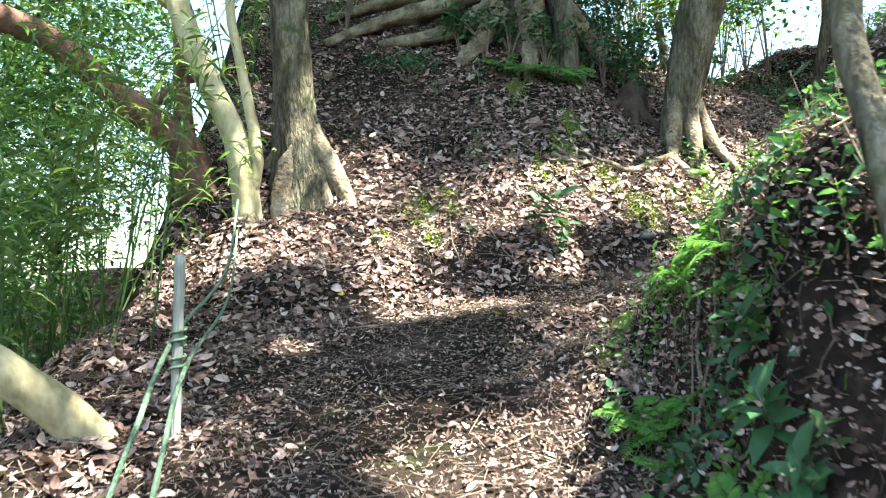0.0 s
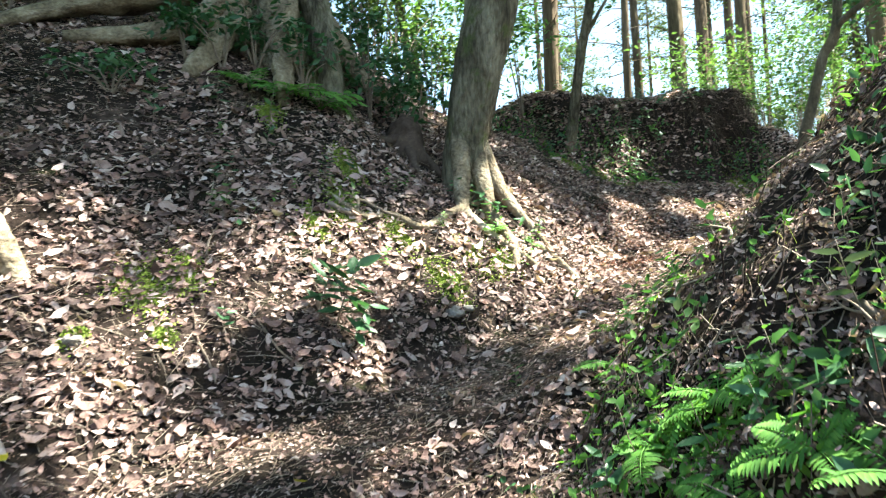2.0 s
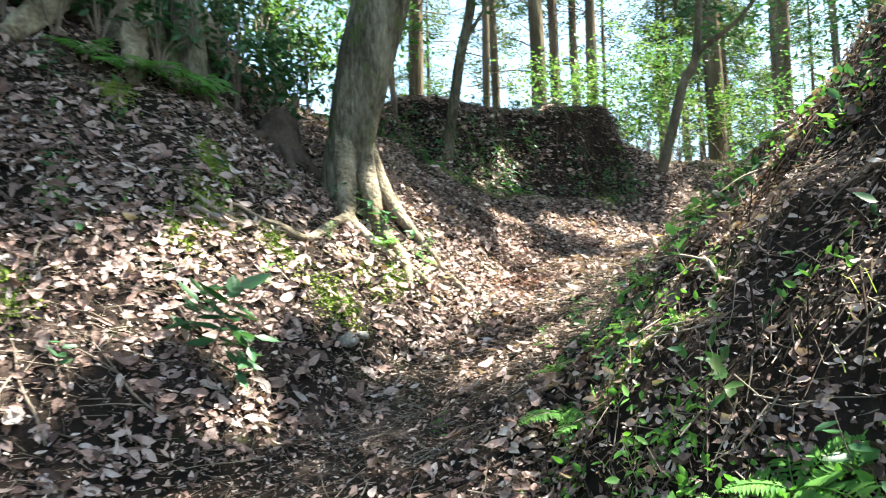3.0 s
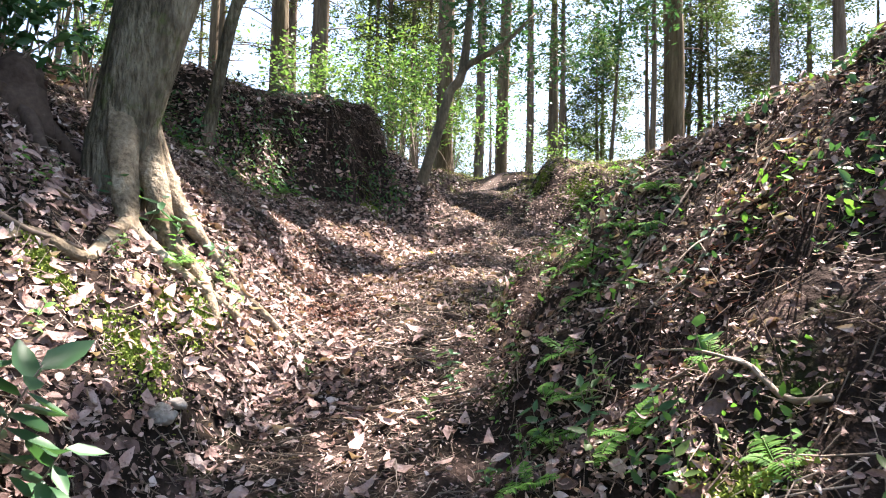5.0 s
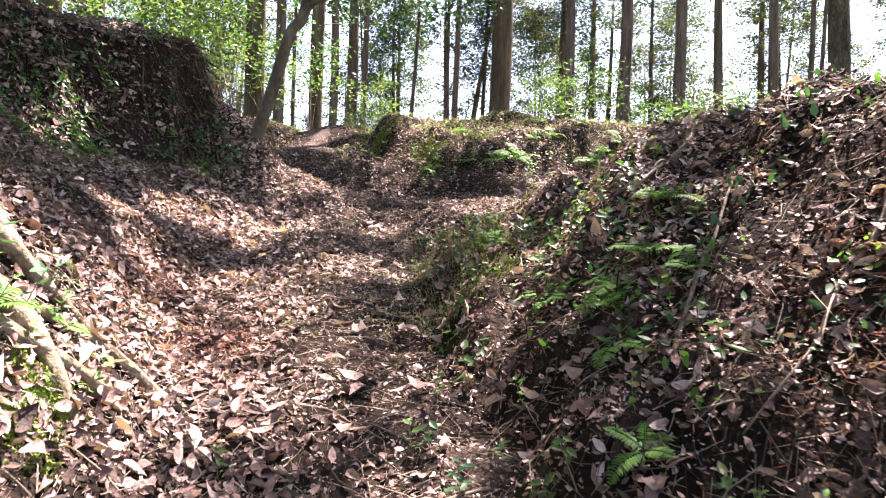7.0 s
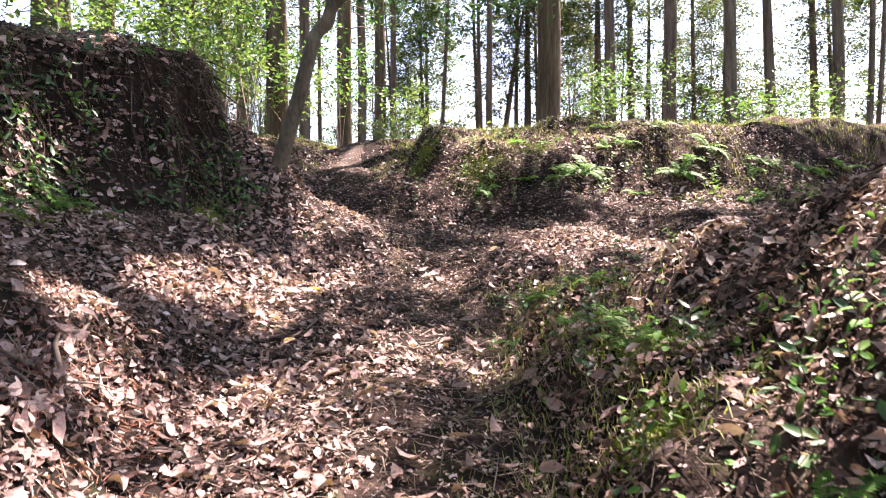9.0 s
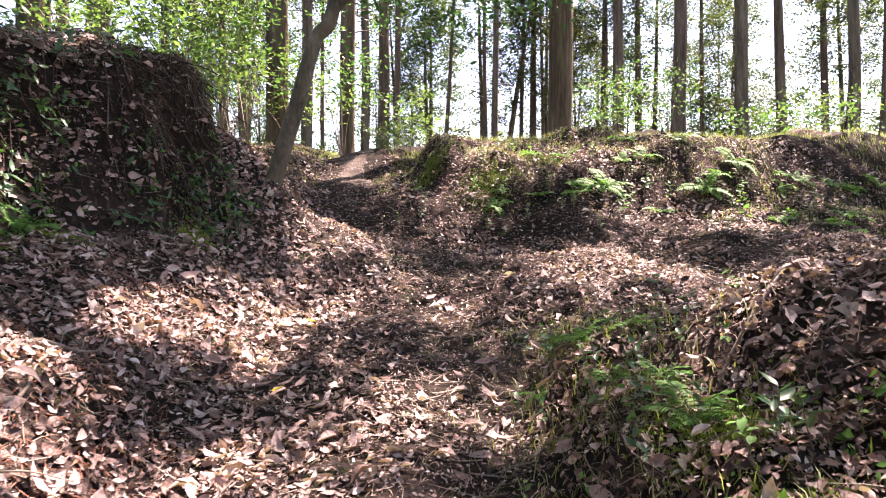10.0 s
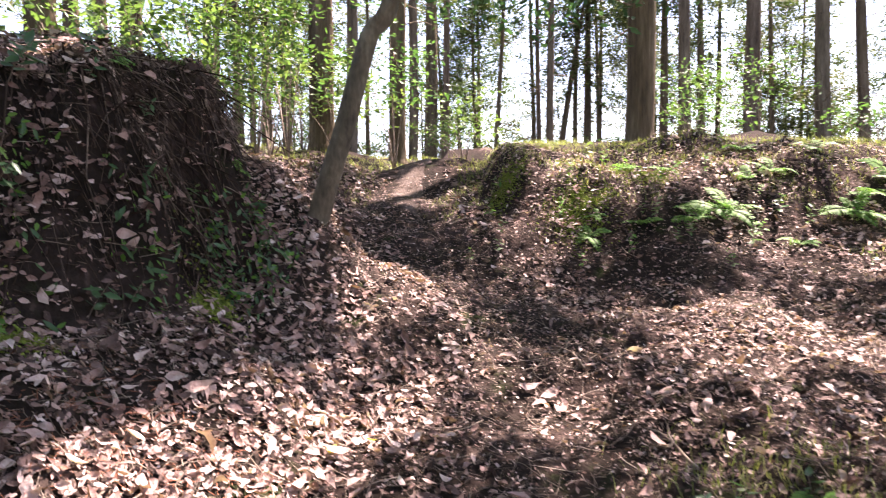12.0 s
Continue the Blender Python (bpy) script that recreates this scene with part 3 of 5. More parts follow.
# tree with roots running down to the path
own_tree("slope_tree", "grey-brown leaning tree with pale roots running down the bank",
         [("trunk", [(2.6, 7.92, 2.6, 0.2), (2.61, 7.88, 3.25, 0.19), (2.67, 7.83, 3.7, 0.205), (2.77, 7.77, 4.3, 0.235), (2.94, 7.72, 5.2, 0.25), (3.1, 7.8, 7.5, 0.2), (3.3, 7.9, 11, 0.05)])]
         + roots([(2.64, 7.9, 0.75, 0.1), (2.5, 7.68, 0.3, 0.085), (2.44, 7.56, 0.1, 0.07), (2.42, 7.47, 0.03, 0.055), (2.62, 7.3, 0.02, 0.042), (2.86, 7.15, 0.02, 0.032), (2.98, 7.03, 0.0, 0.02)],
                 [(2.7, 7.88, 0.7, 0.1), (2.7, 7.66, 0.28, 0.085), (2.7, 7.5, 0.08, 0.06), (2.78, 7.3, 0.03, 0.045), (2.7, 7.1, 0.02, 0.03), (2.6, 6.95, -0.01, 0.02)],
                 [(2.4, 7.5, 0.04, 0.05), (2.1, 7.27, 0.01, 0.035), (1.85, 7.08, 0.03, 0.032), (1.6, 7.1, 0.0, 0.03), (1.35, 7.0, 0.02, 0.028), (1.1, 7.12, -0.01, 0.015)],
                 [(2.72, 7.9, 0.6, 0.11), (2.9, 7.78, 0.2, 0.085), (3.02, 7.7, 0.08, 0.06), (3.15, 7.58, 0.03, 0.04), (3.25, 7.4, -0.01, 0.02)],
                 [(3.0, 7.45, 0.03, 0.03), (3.2, 7.25, 0.04, 0.028), (3.3, 7.1, 0.02, 0.025), (3.32, 6.98, -0.01, 0.02)]), GREYBARK, round_crown(3.4, 7.9, 10.5, 2.8, 100, 14), rough=0.06)
own_tree("sapling", "thin young tree on the slope beside the block", [("trunk", [(5.1, 9.85, 3.7, 0.1), (5.16, 9.78, 4.25, 0.075), (5.28, 9.66, 5.3, 0.065), (5.43, 9.52, 6.4, 0.06), (5.5, 9.4, 9, 0.02)]),
         ("limb", [(5.3, 9.62, 5.5, 0.03), (5.6, 9.4, 6.1, 0.02), (5.9, 9.2, 6.6, 0.01)])], GREYBARK, round_crown(5.9, 9.2, 7.7, 1.5, 60, 15, length=0.1))
own_tree("leaning_tree", "slender leaning tree beside the path with a forked limb",
         [("trunk", [(8.82, 9.4, 3.6, 0.105), (8.85, 9.3, 4.1, 0.085), (8.93, 9.1, 4.8, 0.075), (9.03, 8.93, 5.5, 0.07), (9.13, 8.75, 6.0, 0.065), (9.25, 8.6, 8.5, 0.03)]),
          ("limb", [(9.04, 8.9, 5.55, 0.06), (9.08, 8.65, 5.9, 0.05), (9.15, 8.15, 6.15, 0.04), (9.3, 7.7, 6.6, 0.02)])], BROWNBARK, round_crown(10.2, 7.7, 7.0, 1.9, 170, 16, spread=0.22, length=0.1, material=GLOSSY))
own_tree("red_brown_tree", "red-brown curved trunk leaning out over the valley",
         [("trunk", [(-2.2, 6.5, 2.3, 0.2), (-2.35, 6.38, 2.8, 0.15), (-2.7, 5.95, 3.1, 0.12), (-3.0, 5.45, 3.4, 0.1), (-3.3, 4.9, 3.5, 0.09), (-4.2, 4.2, 4.0, 0.05)]),
          ("limb", [(-2.3, 6.42, 2.7, 0.09), (-2.36, 6.4, 3.3, 0.075), (-2.4, 6.4, 4.2, 0.06), (-2.5, 6.4, 6, 0.03)]),
          ("limb", [(-2.6, 6.1, 3.0, 0.05), (-2.4, 6.5, 3.4, 0.045), (-2.1, 7.0, 3.6, 0.03)])], REDBARK, round_crown(-4.3, 4.2, 4.8, 1.2, 30, 17))
own_tree("tilted_trunk", "pale tilted trunk growing out of the valley edge",
         [("trunk", [(-1.45, 3.32, 0.66, 0.11), (-1.65, 3.22, 0.92, 0.095), (-1.9, 3.07, 1.17, 0.09), (-2.45, 2.8, 1.65, 0.085), (-3.5, 2.5, 3.5, 0.06), (-4, 2.4, 6, 0.02)])], PALEBARK, round_crown(-3.9, 2.4, 5.5, 1.3, 40, 18))

# unseen trees added beyond the spur to shade the trail, and trees down the valley
def broad_tree(x, y, h, rad, n, seed, label, r=0.16, crown=None):
    z = h1(x, y)
    g = np.random.default_rng(seed)
    b = g.normal(size=(3, 2)) * 0.25
    limbs = [("trunk", [(x, y, z - 0.5, r * 1.5), (x, y, z + 0.2, r * 1.2), (x + b[0, 0], y + b[0, 1], z + h * 0.35, r), (x + b[1, 0], y + b[1, 1], z + h * 0.7, r * 0.7), (x + b[2, 0], y + b[2, 1], z + h, 0.03)])]
    for k in range(5):
        a, l = g.uniform(0, 6.28), rad * g.uniform(0.6, 0.95)
        zz = z + h * g.uniform(0.45, 0.75)
        cx, cy = x + b[1, 0] * 0.7, y + b[1, 1] * 0.7
        limbs.append(("limb", [(cx, cy, zz, r * 0.4), (cx + l * 0.5 * math.cos(a), cy + l * 0.5 * math.sin(a), zz + 0.5, r * 0.25), (cx + l * math.cos(a), cy + l * math.sin(a), zz + 1.1, 0.01)]))
    return own_tree("broadleaf_tree", label, limbs, GREYBARK, crown or round_crown(x, y, z + h * 0.85, rad, n, seed, per=36, spread=0.36, length=0.095, far=True), n=12, sides=9)


SHADE_TREE = "unseen broadleaf tree with a spreading crown added to cast dappled shade"
SHADE_TREES = [(6.2, 0.2, 9.5), (9.0, -0.6, 10), (4.0, -1.5, 9), (11.5, -2.0, 10), (8.0, 1.6, 10), (13.5, 1.0, 9), (-3.2, -1.5, 9)]
# leaf clumps set up-sun of the ground that they are to shade
g = np.random.default_rng(4)
x, y = g.uniform(-3.2, 13.5, 1080), g.uniform(-0.5, 11.8, 1080)
keep = lump(x, y, 1.3, 21) > -0.36
x, y = x[keep], y[keep]
z = g.uniform(10.5, 13.5, len(x))
t = (z - land(x, y)) / SUN.z
# extra unseen clumps over ground that is to lie in deeper shade
x, y = np.concatenate([x, g.uniform(-1.8, 2.2, 330), g.uniform(4.4, 8.4, 170), g.uniform(-0.9, 0.6, 40), g.uniform(4.0, 5.9, 90), g.uniform(-0.4, 1.7, 130), g.uniform(0.1, 1.7, 45), g.uniform(1.6, 2.7, 45), g.uniform(-1.6, 0.4, 60)]), np.concatenate([y, g.uniform(7.35, 10.5, 330), g.uniform(9.1, 10.4, 170), g.uniform(1.5, 4.8, 40), g.uniform(7.9, 9.3, 90), g.uniform(7.2, 8.7, 130), g.uniform(5.9, 6.5, 45), g.uniform(8.0, 9.2, 45), g.uniform(4.2, 5.4, 60)])
z = np.concatenate([z, g.uniform(10.5, 13.5, 910)])
t = (z - land(x, y)) / SUN.z
x, y, z = np.concatenate([x, g.uniform(-7, -1.9, 120)]), np.concatenate([y, g.uniform(2.5, 9.5, 120)]), np.concatenate([z, g.uniform(10.5, 13.5, 120)])
t = (z - land(x, y)) / SUN.z
canopy = np.stack([x + SUN.x * t, y + SUN.y * t, z], 1)
owner = np.argmin([np.hypot(canopy[:, 0] - a, canopy[:, 1] - b) for a, b, _ in SHADE_TREES], 0)
for i, (x, y, h) in enumerate(SHADE_TREES):
    broad_tree(x, y, h, 2.6, 0, 30 + i, SHADE_TREE, crown=leaf_cloud("crown", canopy[owner == i], 90, 0.27, 0.14, LEAF, 30 + i, far=True))
g = np.random.default_rng(5)
for i in range(18):
    a, rr = radians(g.uniform(100, 165)), g.uniform(7, 17)
    x, y = 0 + rr * math.cos(a), 3.5 + rr * math.sin(a)
    h, rad = g.uniform(6, 10), g.uniform(2.0, 3.0)
    broad_tree(x, y, h, rad, 0, 60 + i, "slender leafy tree on the valley side", r=0.09, crown=round_crown(x, y, h1(x, y) + h * 0.85, rad, 260, 60 + i, per=22, spread=0.36, length=0.13, flat=1.0, far=True))
for i, (x, y) in enumerate([(-2.6, 10.6), (-1.2, 12.0), (0.4, 12.5), (2.2, 12.0), (3.6, 11.5), (-3.5, 9.2), (4.4, 13.0), (2.8, 14.5)]):
    broad_tree(x, y, 4.5 + i % 3, 1.7, 110, 110 + i, "leafy young tree on top of the hillside", r=0.06)
# shade on three in four of these crowns is put into the darker SPRAY colour
for i in range(76):
    a, rr = radians(g.uniform(-34, 62) if i < 26 else g.uniform(-34, 14)), g.uniform(40, 64)
    x, y = 3 + rr * math.cos(a), 6 + rr * math.sin(a)
    h, rad = g.uniform(6, 13), g.uniform(2.4, 4.4)
    broad_tree(x, y, h, rad, 0, 800 + i, "thin leafy tree among the plateau trunks", r=0.06, crown=round_crown(x, y, h1(x, y) + h * 0.85, rad, 90, 800 + i, per=48, spread=0.26, length=0.17, flat=0.8, far=True, material=(SPRAY, SPRAY, SPRAY, LEAF)[i % 4]))


# ---- undergrowth ----
def shrub(x, y, h, rad, seed, label, material=LEAF, leaf=0.09, n=26, per=16, name="shrub"):
    z = h1(x, y)
    g = np.random.default_rng(seed)
    ob = thing(name, (x, y, z), label, "shrub")
    tips = np.stack([g.normal(size=n) * rad * 0.55, g.normal(size=n) * rad * 0.55, h * g.uniform(0.35, 1, n)], 1)
    for t in tips[:6]:
        part("stem", tubes("stem", [[(0, 0, -0.05, 0.012), (t[0] * 0.4, t[1] * 0.4, t[2] * 0.6, 0.008), (*t, 0.003)]], TWIG, 6, 5), ob, local=True)
    tagged(part("foliage", leaf_cloud("foliage", tips, per, rad * 0.18, leaf, material, seed), ob, local=True), kind="stuff")
    return ob


g = np.random.default_rng(9)
for i in range(34):
    a, rr = radians(g.uniform(-28, 62)), g.uniform(13, 34)
    x, y = 3 + rr * math.cos(a), 6 + rr * math.sin(a)
    if x > 12.3:
        shrub(x, y, g.uniform(0.5, 2.3), g.uniform(0.4, 1.0), 200 + i, "light green shrub between the trunks on the plateau", leaf=0.1)
for i in range(16):
    a = radians(g.uniform(15, 60))
    rr = g.uniform(8.5, 16)
    x, y = 3 + rr * math.cos(a), 6.5 + rr * math.sin(a)
    if x > 9 and y > 11:
        shrub(x, y, g.uniform(1.4, 3.6), 0.8, 300 + i, "tall light green bush behind the block", leaf=0.1, n=40)


for i in range(12):
    shrub(g.uniform(2.4, 5.4), g.uniform(10.2, 13.2), g.uniform(1.2, 2.6), g.uniform(0.5, 0.9), 390 + i, "leafy green bush on top of the hillside", LEAF, 0.1, n=34, per=18)
for i in range(11):
    shrub(g.uniform(-8, -3.4), g.uniform(2.8, 9.5), g.uniform(1.2, 2.6), g.uniform(0.5, 0.9), 360 + i, "leafy green bush on the valley side", LEAF, 0.11, n=34, per=18)
# the first three bushes are added as dark filling for the shaded hollow
for i, (x, y, h) in enumerate([(2.1, 8.35, 0.8), (2.3, 8.7, 0.9), (1.95, 8.6, 0.8), (2.6, 8.9, 0.8), (0.5, 8.35, 0.65), (0.8, 8.4, 0.65), (1.2, 8.25, 0.6), (0.2, 8.5, 0.55), (1.95, 9.3, 0.6), (2.2, 9.6, 0.6), (-0.6, 9.8, 0.9), (0.0, 10.4, 0.9), (-1.3, 9.4, 0.8), (3.6, 9.6, 0.7), (2.9, 10.2, 0.8), (-1.9, 8.4, 0.7), (-0.4, 8.2, 0.3)]):
    shrub(x, y, h, 0.35, 330 + i, "dark blue-green bush by the old tree, some filling a shaded hollow", GLOSSY, 0.09, n=20, per=10)


def bamboo(x, y, seed):
    """A clump of thin culms with drooping narrow leaves."""
    z = h1(x, y)
    g = np.random.default_rng(seed)
    ob = thing("bamboo_clump", (x, y, z), "clump of thin bamboo with drooping narrow leaves on the valley edge", "bamboo", "valley bamboo")
    P, A = [], []
    for k in range(7):
        b = g.normal(size=2) * 0.25
        t = b + g.normal(size=2) * 0.6
        h = g.uniform(1.3, 3.2)
        pts = [(b[0], b[1], -0.1, 0.008), (b[0] * 0.6 + t[0] * 0.4, b[1] * 0.6 + t[1] * 0.4, h * 0.6, 0.006), (t[0], t[1], h, 0.002)]
        part("culm", tubes("culm", [pts], BAMBOO, 8, 5), ob, local=True)
        q = spline(np.array(pts)[:, :3], 40)[12:]
        pick = q[g.integers(0, len(q), 75)] + g.normal(size=(75, 3)) * 0.12
        P.append(pick)
        a = g.uniform(0, 6.28, 75)
        A.append(np.stack([np.cos(a), np.sin(a), g.uniform(-0.9, 0.3, 75)], 1))
    P, A = np.vstack(P), np.vstack(A)
    ln = g.uniform(0.1, 0.22, len(P))
    up = unit(g.normal(size=P.shape) * 0.4 + [0, 0, 1])
    tagged(part("leaves", soup("bamboo_leaves", leaf_verts(P, A, up, ln, ln * 0.13, 0.2, -0.3), LEAF_FACES, BAMBOO), ob, local=True), kind="stuff")


for i, (x, y) in enumerate([(-2.3, 4.6), (-2.7, 5.3), (-3.0, 4.2), (-2.9, 6.2), (-3.6, 5.2), (-3.8, 6.6), (-4.4, 5.9), (-2.5, 3.6), (-3.2, 7.4), (-4.8, 7.6), (-2.2, 7.9), (-5.6, 6.4), (-2.5, 4.1), (-3.4, 3.4), (-4.2, 4.4), (-5.2, 5.2)]):
    bamboo(x, y, 400 + i)


def frond_mesh(length, pairs, droop, seed):
    """A fern frond along +x: a thin arching stalk and paired narrow leaflets."""
    g = np.random.default_rng(seed)
    t = np.linspace(0.12, 1, pairs)
    x, z = length * t * (1 - 0.15 * droop * t), length * (0.55 * t - droop * 0.75 * t * t)
    pl = length * 0.24 * np.sin(np.pi * np.clip(t * 0.9 + 0.12, 0, 1)) ** 0.7 + 0.008
    P, A, W = [], [], []
    for sgn in (-1, 1):
        P.append(np.stack([x, 0 * x, z], 1))
        A.append(np.stack([0.35 + 0 * x, sgn + 0 * x, -0.15 + 0.1 * g.normal(size=pairs)], 1))
        W.append(pl)
    P, A, W = np.vstack(P), np.vstack(A), np.concatenate(W)
    return soup("frond", leaf_verts(P, A, np.tile([0, 0, 1.0], (len(P), 1)), W, length * 0.85 / pairs * 1.1, 0.1, -0.15), LEAF_FACES, FERN), \
        tubes("stalk", [[(0, 0, -0.02, 0.004), *[(a, 0, c, 0.003) for a, c in zip(x[::4], z[::4])]]], FERN, 8, 4, 0)


FRONDS = [frond_mesh(0.42, 18, 0.75, 1), frond_mesh(0.34, 16, 0.95, 2), frond_mesh(0.28, 15, 0.6, 3)]


def fern(x, y, size, seed, n=6, label="green fern with arching fronds on the bank"):
    g = np.random.default_rng(seed)
    ob = thing("fern", (x, y, h1(x, y) + 0.01), label, "fern", "ferns")
    nrm = normal_at(np.array([x]), np.array([y]), 0.15)[0]
    for k in range(n):
        a = 2 * math.pi * k / n + g.uniform(-0.4, 0.4)
        fr, st = FRONDS[g.integers(3)]
        m = Matrix.Translation(nrm * 0.02) @ Vector((0, 0, 1)).rotation_difference(Vector(nrm * 0.6 + np.array([0, 0, 0.6]))).to_matrix().to_4x4() @ pose(0, 0, 0, g.uniform(-12, 12), g.uniform(-25, 12), math.degrees(a)) @ Matrix.Scale(size * g.uniform(0.7, 1.15), 4)
        f = part("frond", fr, ob, local=True)
        f.matrix_basis = m
        s = part("stalk", st, f, local=True)
        s.location = (0, 0, 0)
    return ob


FERNS = [(1.12, 3.95, 0.75, 5), (1.33, 3.5, 0.7, 6), (2.2, 4.62, 0.7, 6), (1.3, 8.05, 1.5, 6), (1.0, 8.1, 1.4, 6), (0.7, 8.15, 1.4, 6), (11.2, 6.5, 1.0, 7), (11.35, 6.2, 0.9, 6), (11.9, 5.75, 0.8, 5), (11.7, 5.05, 1.0, 7),
         (11.9, 4.9, 0.9, 6), (12.1, 4.65, 1.0, 6), (12.35, 3.9, 0.9, 6), (12.6, 3.3, 1.0, 6), (12.9, 2.8, 1.0, 6), (11.05, 7.0, 0.5, 4), (12.3, 5.3, 0.9, 5), (2.6, 7.35, 0.6, 5), (3.0, 7.35, 0.5, 4)]
g = np.random.default_rng(23)
for _ in range(11):
    FERNS.append((g.uniform(0.78, 1.3), g.uniform(1.6, 3.8), g.uniform(0.5, 0.75), 5))
for _ in range(15):
    x = g.uniform(1.5, 4.1)
    FERNS.append((x, np.interp(x, [1.5, 2.6, 4.1], [4.1, 4.85, 5.3]) + g.normal() * 0.2, g.uniform(0.4, 0.62), 5))
for _ in range(8):
    x = g.uniform(5.2, 6.8)
    FERNS.append((x, np.interp(x, [5.2, 6.8], [5.95, 6.4]) + g.normal() * 0.15, g.uniform(0.5, 0.7), 5))
for _ in range(16):
    FERNS.append((g.uniform(10.9, 12.6), g.uniform(3.4, 8.0), g.uniform(0.4, 0.75), 5))
for _ in range(12):
    FERNS.append((g.uniform(4.7, 8.2), 9.66 + g.normal() * 0.07, g.uniform(0.35, 0.6), 5))
for i, (x, y, size, n) in enumerate(FERNS):
    fern(x, y, size, 500 + i, n, "large bright green fern on the sunlit ridge" if x > 10 else "green fern with arching fronds on the bank")


def one_leaf(name, length, width, material, fold=0.2, curl=0.15):
    return soup(name, leaf_verts(np.zeros((1, 3)), np.array([[1.0, 0, 0]]), np.array([[0, 0, 1.0]]), length, width, fold, curl), LEAF_FACES, material)


SMALL_LEAVES = [one_leaf("leaf", 0.10, 0.042, GLOSSY), one_leaf("leaf", 0.075, 0.036, LEAF), one_leaf("leaf", 0.06, 0.03, FERN, 0.1, -0.2), one_leaf("leaf", 0.15, 0.07, GLOSSY, 0.12, -0.15)]
STEMS = [tubes("stem", [[(0, 0, -0.03, 0.003), (0.01, 0.01, 0.1, 0.0025), (0.03, 0.0, 0.24, 0.0015)]], TWIG, 6, 5)]


def seedling(x, y, kind, size, seed, label, n=8):
    g = np.random.default_rng(seed)
    ob = thing("seedling", (x, y, h1(x, y)), label, "plant", "seedlings")
    ob.scale = (size,) * 3
    nrm = normal_at(np.array([x]), np.array([y]), 0.15)[0]
    ob.rotation_euler = Vector((0, 0, 1)).rotation_difference(Vector(nrm * 0.5 + np.array([0, 0, 0.5]))).to_euler()
    part("stem", STEMS[0], ob, local=True)
    for k in range(n):
        t = 0.3 + 0.7 * k / n
        f = part("leaf", SMALL_LEAVES[kind], ob, local=True)
        f.matrix_basis = pose(0.03 * t * t, 0, 0.24 * t, g.uniform(-25, 25), g.uniform(-35, 25), k * 137.5 + g.uniform(-30, 30)) @ Matrix.Scale(g.uniform(0.7, 1.2), 4)
    return ob


g = np.random.default_rng(21)
spots = [(0.97, 2.05, 3, 0.8), (0.98, 1.9, 3, 0.7), (1.0, 2.25, 3, 0.75), (0.88, 6.2, 0, 1.9), (0.95, 6.12, 0, 1.4), (0.8, 6.27, 0, 1.5), (0.8, 7.8, 1, 1.2), (0.95, 7.85, 1, 1.0), (0.4, 7.9, 0, 1.3), (-0.1, 7.9, 0, 1.3), (4.2, 5.25, 2, 1.0), (2.55, 7.55, 0, 1.2), (2.7, 7.5, 0, 1.1), (2.9, 7.45, 0, 1.0)]
spots += [(g.uniform(0.75, 1.7), g.uniform(1.4, 4.0), int(g.choice([0, 1, 2])), g.uniform(0.5, 1.0)) for _ in range(42)]
spots += [(g.uniform(1.6, 4.6), 0, int(g.choice([0, 1, 2])), g.uniform(0.5, 0.9)) for _ in range(46)]
spots += [(g.uniform(0.2, 3.4), 0.5, int(g.choice([0, 1, 2])), g.uniform(0.5, 1.0)) for _ in range(34)]
spots += [(g.uniform(4.6, 7.9), 0.9, int(g.choice([0, 0, 1])), g.uniform(0.5, 1.0)) for _ in range(60)]
spots += [(g.uniform(4.8, 7.0), 0.7, int(g.choice([0, 1, 2])), g.uniform(0.5, 1.0)) for _ in range(40)]
spots += [(g.uniform(10.3, 11.9), g.uniform(3.6, 8.6), int(g.choice([1, 2])), g.uniform(0.6, 1.2)) for _ in range(45)]
for i, (x, y, kind, size) in enumerate(spots):
    if y == 0:
        y = np.interp(x, [1.6, 3, 4.6], [4.35, 5.25, 5.75]) + g.normal() * 0.3
    elif y == 0.5:
        y = np.interp(x, [0.2, 1.5, 3.4], [6.9, 7.1, 7.5]) + g.normal() * 0.4
    elif y == 0.7:
        y = np.interp(x, [4.8, 7.0], [5.75, 6.4]) + g.normal() * 0.25
    elif y == 0.9:
        y = 9.75 - 0.16 * (x - 7) + g.normal() * 0.16
    seedling(x, y, kind, size, 600 + i, ("glossy dark green seedling among dead leaves", "light green seedling among dead leaves", "tiny bright green plant on the bank", "broad-leaved glossy green plant on the steep bank")[kind], n=14 if i < 6 else int(g.integers(5, 10)))


def blades(name, pts, height, width, material, seed, lean=0.5):
    """Thin upright blades: grass or moss tips."""
    g = np.random.default_rng(seed)
    n = len(pts)
    a = g.uniform(0, 6.28, n)
    dirv = np.stack([np.cos(a), np.sin(a), 0 * a], 1)
    side = np.stack([-np.sin(a), np.cos(a), 0 * a], 1)
    hh = height * g.uniform(0.5, 1.3, n)[:, None]
    ln = lean * g.uniform(0.2, 1.4, n)[:, None]
    up = np.array([[0, 0, 1.0]])
    w = width * 0.5
    v = np.stack([pts - side * w, pts + side * w, pts + up * hh * 0.6 + dirv * hh * ln * 0.4 + side * w * 0.8, pts + up * hh * 0.6 + dirv * hh * ln * 0.4 - side * w * 0.8, pts + up * hh * (1 - 0.25 * ln) + dirv * hh * ln], 1)
    return soup(name, v, [(0, 1, 2, 3), (3, 2, 4)], material)


def on_land(x, y, lift=0.0):
    return np.stack([x, y, land(x, y) + lift], 1)


